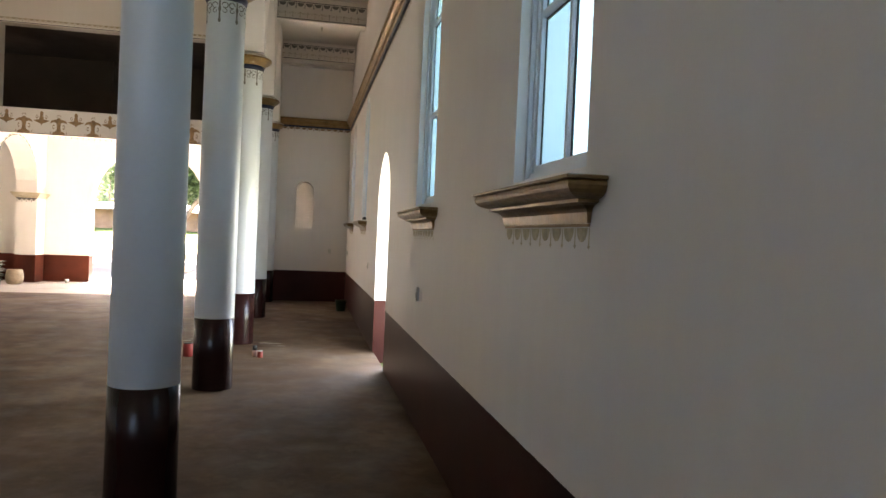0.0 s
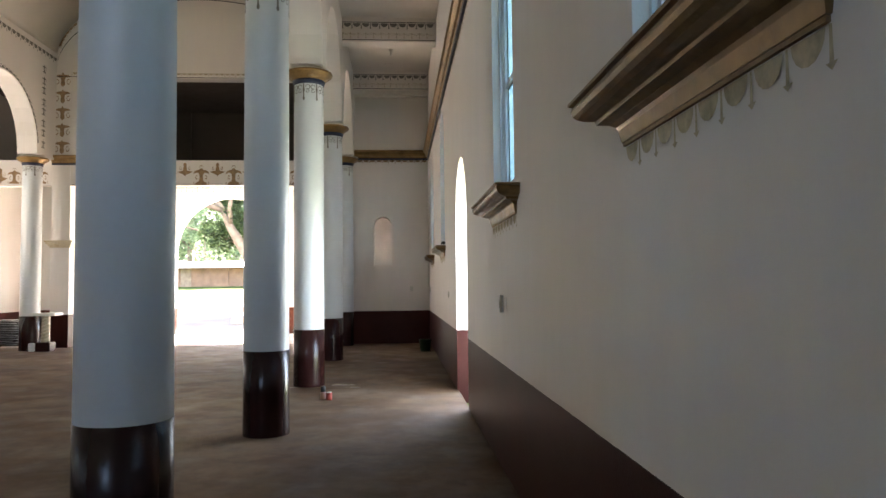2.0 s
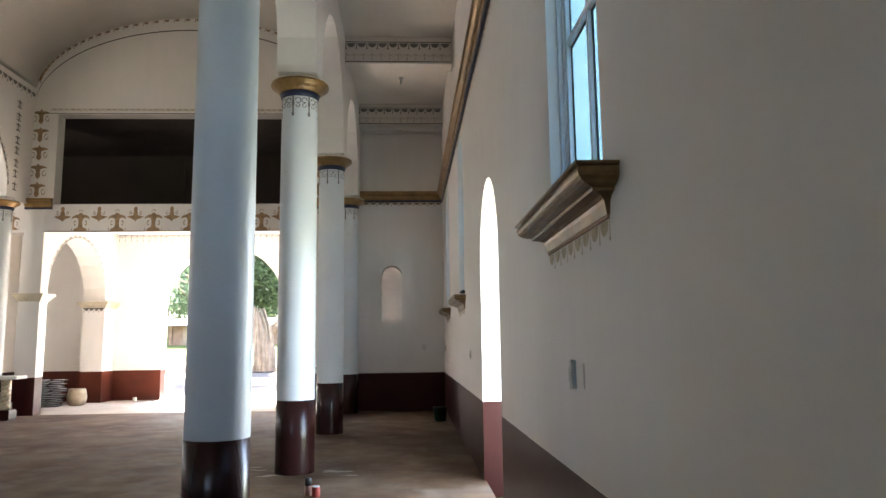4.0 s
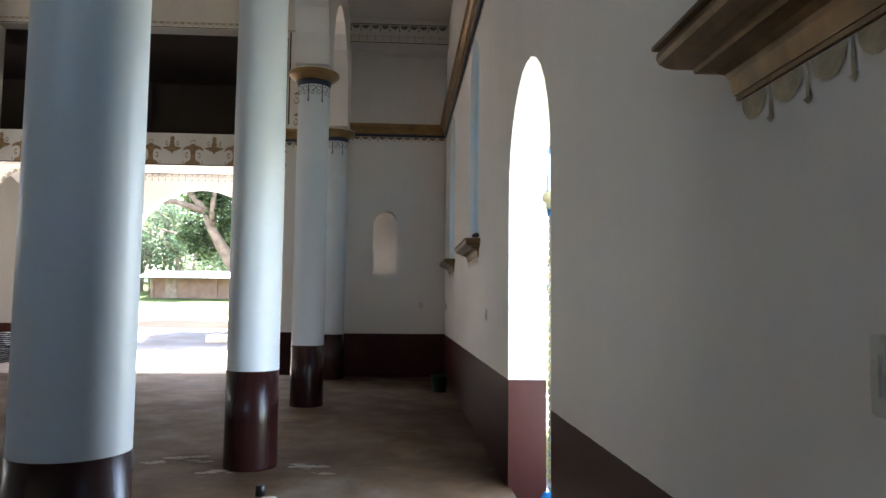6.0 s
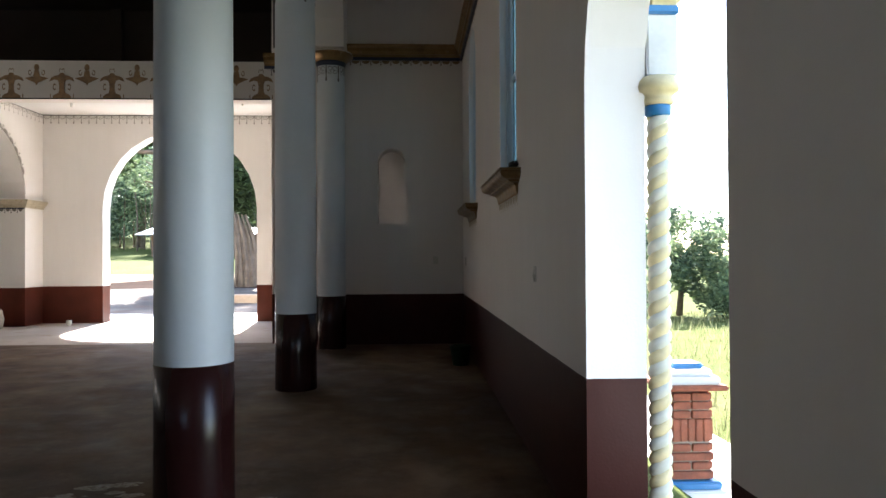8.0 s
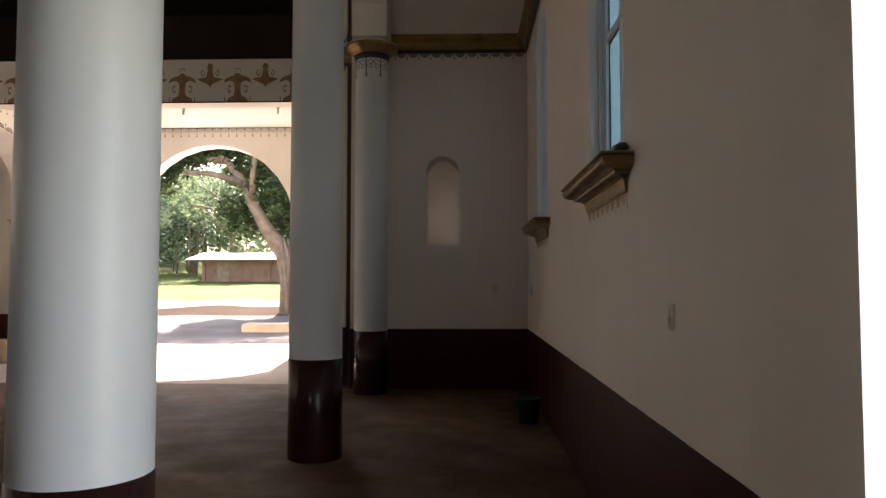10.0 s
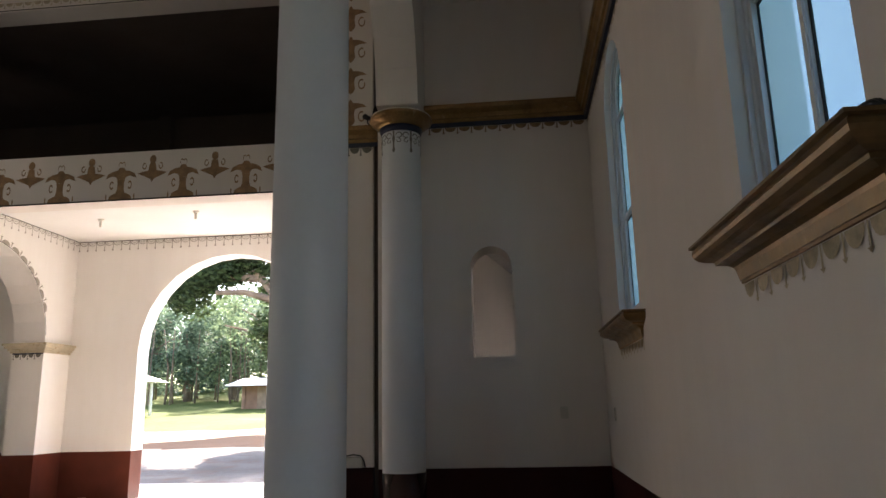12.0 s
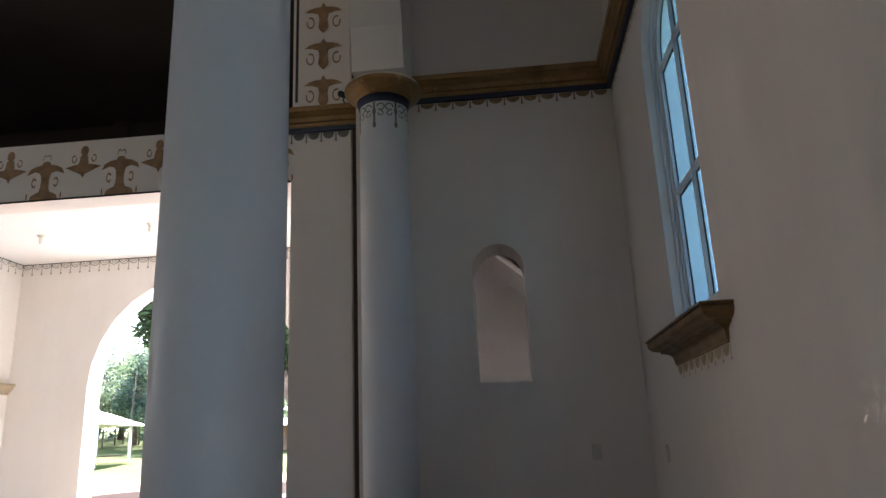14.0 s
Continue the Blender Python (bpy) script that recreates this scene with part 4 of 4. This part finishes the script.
for z0, z1, w, mat, lab in ((-0.02, 0.10, 0.26, CHALK, "white moulded foot"), (0.10, 0.16, 0.22, BLUE, "blue painted band"), (0.86, 0.90, 0.26, BRICK, "brick cap course"), (0.90, 0.96, 0.215, CHALK, "white moulding"), (0.96, 1.01, 0.17, CHALK, "white moulding"), (1.01, 1.05, 0.12, BLUE, "blue painted top")):
    part("moulding", box(bmesh.new(), -w, w, -w, w, z0, z1, 0.012), mat, ped, lab)
bm = box(bmesh.new(), -0.07, 0.07, -0.02, 0.02, -0.028, 0.028, 0.006)
brick_long = mesh_of("brick", bm, BRICK)
bm = box(bmesh.new(), -0.028, 0.028, -0.02, 0.02, -0.085, 0.085, 0.006)
brick_up = mesh_of("brick", bm, BRICK)
for side in range(4):
    rot = Matrix.Rotation(math.pi / 2 * side, 4, "Z")
    lay = [(dx, z, brick_long) for r, z in enumerate((0.20, 0.27, 0.34, 0.41)) for dx in ((-0.078, 0.078) if r % 2 else (-0.02, 0.125, -0.14))]
    lay += [(dx, 0.545, brick_up) for dx in (-0.12, -0.06, 0.0, 0.06, 0.12)]
    lay += [(dx, z, brick_long) for z in (0.665, 0.735, 0.80) for dx in (-0.075, 0.075)]
    for dx, z, me in lay:
        b = new("brick", me)
        b.parent = ped
        b.matrix_basis = rot @ Matrix.Translation((max(-0.095, min(0.095, dx)) if me is brick_long else dx, -0.15 - random.uniform(0, 0.008), z))

# old paint splashes near the columns
rs = random.Random(3)
for sx, sy, size in ((-2.8, 10.08, 0.26), (-2.42, 9.56, 0.18), (-1.62, 9.76, 0.2), (-1.5, 9.48, 0.12), (-3.05, 9.9, 0.14)):
    bm = bmesh.new()
    for _ in range(9):
        cx, cy, r = rs.gauss(0, size * 0.5), rs.gauss(0, size * 0.25), size * rs.uniform(0.08, 0.34)
        ring_pts = [(sx + cx + r * rs.uniform(0.55, 1.2) * 1.5 * math.cos(k * math.pi / 7), sy + cy + r * rs.uniform(0.55, 1.2) * 0.8 * math.sin(k * math.pi / 7), 0.002 + rs.uniform(0, 0.0015)) for k in range(14)]
        z = ring_pts[0][2]
        bm.faces.new([bm.verts.new((p[0], p[1], z)) for p in ring_pts])
    part("paint_splash", bm, SPLASH, FLOOR_OB, "dried whitish paint splash")

# ---- loose things on the floor ----
def tin(name, at, r, h, mat, capmat, label, cat):
    ob = thing(name, label, cat, at)
    part("body", lathe(bmesh.new(), [(r * 0.97, 0), (r, 0.006), (r, h * 0.95), (r * 0.96, h)], seg=24), mat, ob)
    part("lid", lathe(bmesh.new(), [(r * 0.9, h), (r * 0.92, h + 0.008), (r * 0.6, h + 0.012)], seg=24), capmat, ob)
    return ob


b = thing("spray_bottle", "small pinkish bottle with a dark cap on the floor", "bottle", (-1.84, 8.42, 0))
part("body", lathe(bmesh.new(), [(0.03, 0), (0.036, 0.01), (0.036, 0.09), (0.022, 0.11)], seg=20), PINKTIN, b)
part("cap", lathe(bmesh.new(), [(0.036, 0.1), (0.034, 0.17), (0.028, 0.175)], seg=20), BLACK, b, "dark cap")
tin("paint_tin", (-1.755, 8.36, 0), 0.042, 0.095, REDTIN, PLATE, "small red and white tin on the floor", "tin")
tin("paint_can", (-2.80, 8.42, 0), 0.075, 0.19, REDTIN, BLACK, "red paint can with a black lid", "paint can")
cup = thing("paper_cup", "small white cup on the porch floor", "cup", (-8.45, 21.45, 0))
part("body", lathe(bmesh.new(), [(0.045, 0), (0.05, 0.01), (0.06, 0.12), (0.056, 0.122), (0.045, 0.02)], seg=20, caps=False), PLATE, cup)
bk = thing("green_bucket", "dark green plastic bucket in the aisle corner", "bucket", (-0.22, 15.1, 0))
part("body", lathe(bmesh.new(), [(0.10, 0.0), (0.11, 0.01), (0.14, 0.25), (0.15, 0.27), (0.135, 0.268), (0.1, 0.03)], seg=28), GREEN, bk)
part("handle", tube(bmesh.new(), [(0.145 * math.cos(a), 0.02, 0.26 - 0.12 * math.sin(a)) for a in [math.pi * k / 10 for k in range(11)]], 0.005), BLACK, bk)
cl = thing("black_pouch", "small black pouch lying on a window sill", "pouch", (-0.03, 11.28, 2.235))
bm = bmesh.new()
bmesh.ops.create_icosphere(bm, subdivisions=3, radius=0.06)
for v in bm.verts:
    v.co = Vector((v.co.x * 0.7, v.co.y * 1.5, max(-0.018, v.co.z * 0.55))) * (1 + 0.25 * noise.noise(v.co * 30))
for f in bm.faces:
    f.smooth = True
part("cloth", bm, BLACK, cl)
bx = thing("cable_box", "white junction box with a black cable on the pier", "junction box", (-2.86, YP - 0.06, 0.97))
part("case", box(bmesh.new(), -0.16, 0.10, -0.07, 0.06, -0.115, 0.0, 0.01), PLATE, bx)
part("cable", tube(bmesh.new(), [(-0.14, -0.03, 0.006), (0.0, -0.04, 0.03), (0.08, -0.03, 0.015), (0.115, -0.02, -0.04), (0.12, 0.03, -0.11)], 0.008), BLACK, bx)

# pedestal table beside the far pier
tb = thing("pedestal_table", "small white-topped table on a gilded twisted leg", "table", (-9.42, 16.8, 0))
part("tabletop", box(bmesh.new(), -0.32, 0.32, -0.22, 0.22, 0.86, 0.93, 0.015), CHALK, tb)
bm = bmesh.new()
for ph in (0, math.pi):
    tube(bm, [(0.045 * math.cos(ph + 0.6 * k), 0.045 * math.sin(ph + 0.6 * k), 0.22 + 0.64 * k / 40) for k in range(41)], 0.06, 10)
part("leg", bm, PALEGOLD, tb, "gilded barley-twist leg")
part("base", box(bmesh.new(), -0.17, 0.17, -0.17, 0.17, 0, 0.22, 0.02), OXBLOOD, tb)
blk = thing("white_block", "small white block on the floor by the table", "block", (-9.72, 16.75, 0))
part("body", box(bmesh.new(), -0.06, 0.06, -0.06, 0.06, 0, 0.2, 0.015), CHALK, blk)


def stacked_chair(x, y, z, turn):
    ob = thing("stacked_chair", "dark metal folding chair lying flat in a stack", "chair", (x, y, z), "stack of folded chairs")
    ob.rotation_euler = (0, 0, radians(turn))
    part("frame", tube(bmesh.new(), [(-0.45, -0.22, 0.012), (0.42, -0.22, 0.012), (0.45, -0.19, 0.012), (0.45, 0.19, 0.012), (0.42, 0.22, 0.012), (-0.45, 0.22, 0.012)], 0.012, 6), CHAIRWIRE, ob)
    part("seat", box(bmesh.new(), -0.40, 0.02, -0.2, 0.2, 0.012, 0.032, 0.006), FRAME, ob)
    part("backrest", box(bmesh.new(), 0.18, 0.40, -0.2, 0.2, 0.012, 0.03, 0.006), FRAME, ob)
    return ob


rnd = random.Random(5)
for bx_, by_, count in ((-11.25, 18.85, 15), (-10.35, 20.3, 15)):
    for k in range(count):
        stacked_chair(bx_ + rnd.uniform(-0.07, 0.07), by_ + rnd.uniform(-0.05, 0.05), 0.047 * k, rnd.uniform(-11, 11))
for k, (bx_, by_, turn) in enumerate(((-11.72, 17.98, 38), (-11.66, 18.1, 44), (-11.8, 17.9, 41))):
    bd = thing("board", "weathered grey-brown board lying on the floor", "board", (bx_, by_, 0.026 * k), "boards beside the stacked chairs")
    bd.rotation_euler = (0, 0, radians(turn))
    part("plank", box(bmesh.new(), -0.55, 0.55, -0.07, 0.07, 0.0, 0.025, 0.004), TIMBER, bd)
bs = thing("cane_basket", "pale woven cane basket beside the stacked chairs", "basket", (-9.62, 20.55, 0))
part("body", lathe(bmesh.new(), [(0.16, 0), (0.22, 0.05), (0.25, 0.22), (0.21, 0.42), (0.19, 0.44), (0.2, 0.40), (0.2, 0.1)], seg=28), WICKER, bs)

# ---- outside: court, hut, shelter, trees ----
bm = box(bmesh.new(), -0.9, 0.9, -0.4, 0.4, -0.3, 0.26, 0.03)
lb = thing("low_block", "low pinkish masonry block at the edge of the court", "masonry block", (-6.85, 29.3, 0))
part("body", bm, BLOCKSTONE, lb)

hut = thing("hut", "low brown brick hut with a bright zinc roof", "hut", (-12.6, 54.0, ground_z(-12, 52) + 0.08))
part("wall", box(bmesh.new(), -5.0, 7.0, -2.0, 2.0, -0.5, 1.35), HUTWALL, hut)
dr = part("door", box(bmesh.new(), -4.1, -3.35, -2.05, -1.98, -0.1, 1.2, 0.01), TIMBER, hut, "dark timber door")
for k in range(3):
    part("post", box(bmesh.new(), -5.05 + 0.0 + 4.2 * k, -4.85 + 4.2 * k, -2.12, -1.98, -0.3, 1.36, 0.01), HUTWALL, hut)
bm = bmesh.new()
prof = [(-2.9, 1.28), (0.0, 1.8), (2.9, 1.28)]
N = 120
for s in range(2):
    (ya, za), (yb, zb) = prof[s], prof[s + 1]
    va = [bm.verts.new((-5.8 + 13.6 * k / N, ya, za + 0.006 * math.sin(k * 1.57))) for k in range(N + 1)]
    vb = [bm.verts.new((-5.8 + 13.6 * k / N, yb, zb + 0.006 * math.sin(k * 1.57))) for k in range(N + 1)]
    for k in range(N):
        bm.faces.new((va[k], va[k + 1], vb[k + 1], vb[k]))
ext = bmesh.ops.extrude_face_region(bm, geom=bm.faces[:])
bmesh.ops.translate(bm, vec=(0, 0, 0.05), verts=[g for g in ext["geom"] if isinstance(g, bmesh.types.BMVert)])
part("roof", bm, TIN, hut, "corrugated zinc roof")

sh = thing("shelter", "open timber shelter with a pale pitched roof on the grass", "shelter", (-24.3, 47.0, ground_z(-24.3, 47)))
for x in (-2.6, 0, 2.6):
    for y in (-1.6, 1.6):
        part("post", tube(bmesh.new(), [(x, y, -0.2), (x, y, 2.1)], 0.09), CHALK if x == 2.6 else TIMBER, sh)
bm = bmesh.new()
v = [bm.verts.new(p) for p in ((-3.3, -2.2, 1.95), (3.3, -2.2, 1.95), (3.3, 2.2, 1.95), (-3.3, 2.2, 1.95), (-1.6, 0, 2.75), (1.6, 0, 2.75))]
for f in ((0, 1, 5, 4), (1, 2, 5), (2, 3, 4, 5), (3, 0, 4), (3, 2, 1, 0)):
    bm.faces.new([v[i] for i in f])
part("roof", bm, TIN, sh)
part("bench", box(bmesh.new(), -2.3, 2.3, 1.2, 1.6, 0.4, 0.48, 0.01), TIMBER, sh)


def leaves(bm, centre, spread, count, size, rng, flat=0.75):
    for _ in range(count):
        d = Vector((rng.gauss(0, 1), rng.gauss(0, 1), rng.gauss(0, 1) * flat))
        d *= (0.45 + 0.55 * rng.random()) / max(0.3, d.length) * spread
        p = Vector(centre) + d
        a = Vector((rng.gauss(0, 1), rng.gauss(0, 1), rng.gauss(0, 0.5))).normalized()
        b = a.cross(Vector((rng.gauss(0, 1), rng.gauss(0, 1), rng.gauss(0, 1)))).normalized()
        s = size * rng.uniform(0.6, 1.3)
        bm.faces.new([bm.verts.new(p + q) for q in (-a * s, b * s * 0.38, a * s, -b * s * 0.38)])


def tree(at, height, spread, mat, seed, label, clumps=26, per=110, size=0.16, name="tree", lean=(0, 0), low=0.3, stems=0):
    rng = random.Random(seed)
    ob = thing(name, label, "tree", at)
    bm, lf = bmesh.new(), bmesh.new()
    top = Vector((lean[0], lean[1], height * 0.6))
    tube(bm, [(0, 0, -0.3), top * 0.35 + Vector((0.1, 0, 0)), top * 0.7, top], [height * 0.03, height * 0.024, height * 0.018, height * 0.012], 9)
    for _ in range(stems):
        ang, rr = rng.uniform(0, 2 * math.pi), math.sqrt(rng.random()) * spread
        x, y = rr * math.cos(ang), rr * math.sin(ang)
        tube(bm, [(x, y, -0.3), (x + rng.gauss(0, 0.1), y, height * 0.25), (x + rng.gauss(0, 0.3), y, height * 0.55)], [0.07, 0.055, 0.03], 5)
    for k in range(clumps):
        ang, rr = rng.uniform(0, 2 * math.pi), math.sqrt(rng.random()) * spread
        z = height * rng.uniform(low, 0.95) * (1 - 0.25 * rr / spread)
        c = Vector((lean[0] * z / height + rr * math.cos(ang), lean[1] * z / height + rr * math.sin(ang), z))
        if k % 2 == 0:
            s = top * rng.uniform(0.4, 0.95)
            tube(bm, [s, (s + c) / 2 + Vector((0, 0, 0.2)), c], [height * 0.01, height * 0.006, height * 0.003], 5)
        leaves(lf, c, spread * rng.uniform(0.22, 0.42), per, size, rng)
    part("trunk", bm, BARK, ob)
    part("crown", lf, mat, ob)
    return ob


# the big leaning tree by the court
rng = random.Random(11)
big = thing("leaning_tree", "big dark-leaved tree with a pale leaning trunk", "tree", (-7.0, 34.0, ground_z(-7, 34)))
bm, lf = bmesh.new(), bmesh.new()
tube(bm, [(-0.3, 0, -0.5), (-0.4, 0, 0.2), (-0.42, 0, 1.2), (-0.75, 0, 2.3), (-1.4, 0, 3.2), (-2.0, 0, 4.2), (-2.3, 0, 5.0), (-3.1, 0.2, 5.9), (-4.1, 0.3, 6.6), (-5.0, 0.3, 6.8)], [0.56, 0.46, 0.42, 0.36, 0.26, 0.2, 0.17, 0.14, 0.1, 0.06], 14)
for pts in (((-1.4, 0, 3.2), (-1.9, 0.5, 3.5), (-3.0, 0.8, 3.9), (-4.6, 0.6, 4.3)), ((-2.0, 0, 4.2), (-1.9, -0.4, 5.2), (-1.7, -0.6, 6.5), (-1.2, -0.8, 7.8)), ((-2.3, 0, 5.0), (-3.4, -0.6, 5.3), (-4.4, -0.8, 5.3)), ((-3.1, 0.2, 5.9), (-5.0, 0, 6.1), (-6.3, 0.2, 5.7)), ((-0.42, 0, 1.4), (0.7, 0.3, 3.2), (1.7, 0.4, 5.2), (2.6, 0.3, 7.0))):
    tube(bm, pts, [0.15, 0.11, 0.08, 0.03][:len(pts)], 8)
spots = [(-5.6, 0, 5.2), (-6.3, 0.4, 5.5), (-5.0, -0.5, 5.9), (-6.0, 0.2, 6.4), (-4.6, 0.6, 6.9), (-3.4, -0.6, 7.4), (-5.4, 0.4, 7.5), (-2.2, 0.2, 8.0), (-1.0, -0.4, 7.4), (-0.6, 0.5, 6.2), (0.4, 0.2, 7.4), (-2.5, 0.8, 3.6), (-1.2, 0.7, 3.4), (-1.4, 0.9, 4.3), (-0.4, 0.8, 3.7), (-0.2, 0.4, 5.0), (1.4, 0.2, 5.6), (2.4, 0.4, 7.0), (1.6, 0, 8.2), (-3.9, 0.2, 8.4), (-6.8, 0, 6.9), (0.8, 1.0, 4.4), (-2.8, 1.2, 5.6), (2.8, 0, 5.6), (-7.2, 0.5, 7.6), (-6.0, 0.1, 5.9), (-5.3, 0.1, 6.2), (-4.7, -0.2, 6.0), (-3.9, 0.4, 6.4), (-2.9, 0.6, 4.1), (-1.6, 0.3, 5.2), (-2.2, 0.4, 5.9), (-1.0, 0.2, 4.6), (-3.0, 0.5, 6.5), (-1.3, 0.3, 6.3), (-0.1, 0.4, 3.4), (0.5, 0.6, 4.2), (-0.3, -0.4, 4.4), (-4.2, 0.2, 6.3), (-3.2, 0.5, 6.9), (-2.0, 0.5, 6.8), (-1.3, 0.6, 5.5), (-4.4, -0.8, 7.8), (-5.9, 0.5, 8.4), (-3.0, 0.4, 9.0), (-1.6, 0.5, 9.2)]
for c in spots:
    leaves(lf, c, rng.uniform(0.7, 1.05), 640, 0.13, rng)
part("trunk", bm, BARK, big)
for k in range(13):
    a = 2 * math.pi * k / 13
    q = bmesh.new()
    r0, r1, lean = rng.uniform(0.4, 0.52), rng.uniform(0.3, 0.4), rng.uniform(-0.12, 0.12)
    tube(q, [(-0.4 + r0 * math.cos(a), r0 * math.sin(a), -0.5), (-0.42 + r0 * 0.95 * math.cos(a + lean), r0 * 0.95 * math.sin(a + lean), 0.9), (-0.5 + r1 * math.cos(a - lean), r1 * math.sin(a - lean), 2.0), (-0.75 + r1 * 0.8 * math.cos(a), r1 * 0.8 * math.sin(a), 2.9)], [rng.uniform(0.07, 0.13), 0.08, rng.uniform(0.05, 0.08), 0.03], 7)
    part("aerial_root", q, BARK, big, "grey-brown rib of the fluted trunk")
part("crown", lf, LEAF_DARK, big)

for i in range(15):
    x = -46 + 4.0 * i + rng.uniform(-1, 1)
    y = 60 + rng.uniform(-1.5, 6)
    h = rng.uniform(7.0, 10.0)
    tree((x, y, ground_z(x, y)), h, h * 0.42, (LEAF_MID, LEAF_PALE, LEAF_MID)[i % 3], 40 + i, ("leafy green tree in the row behind the grass", "pale green bushy tree in the far row", "bluish green tree in the far row")[i % 3], 36, 290, 0.15, low=0.2, stems=9)
for i in range(12):
    x, y = -52 + 5.2 * i + rng.uniform(-1, 1), 74 + rng.uniform(0, 6)
    h = rng.uniform(7.5, 10.5)
    tree((x, y, ground_z(x, y)), h, h * 0.5, LEAF_MID, 140 + i, "dense bluish green tree behind the first row", 34, 170, 0.24, low=0.03)
for i in range(14):
    x, y = 6.8 + 1.35 * i + rng.uniform(-0.5, 0.5), 27.5 + rng.uniform(-1.5, 3) + 0.3 * i
    tree((x, y, ground_z(x, y)), rng.uniform(2.9, 4.3), 1.6, (LEAF_PALE, LEAF_MID)[i % 2], 80 + i, "sunlit bush beyond the side door", 24, 230, 0.1, "bush", low=0.1)

# rough grass beside the apron and along the lawn's edge
rng = random.Random(77)
bm = bmesh.new()
for _ in range(5200):
    x, y = 2.45 + 7.5 * rng.random() ** 1.6, rng.uniform(10.5, 30)
    z = ground_z(x, y)
    a, h, w = rng.uniform(0, 6.28), rng.uniform(0.06, 0.26) * (1.6 if noise.noise(Vector((x * 0.8, y * 0.8, 3))) > 0.15 else 0.7), rng.uniform(0.008, 0.018)
    dx, dy, lx, ly = w * math.cos(a), w * math.sin(a), rng.gauss(0, 0.3) * h, rng.gauss(0, 0.3) * h
    bm.faces.new([bm.verts.new(p) for p in ((x - dx, y - dy, z - 0.02), (x + dx, y + dy, z - 0.02), (x + lx, y + ly, z + h))])
gt = tagged(new("grass_tufts"), "sunlit rough grass tufts beside the concrete apron", "grass", kind="stuff")
part("blades", bm, BLADE_SUNLIT, gt)
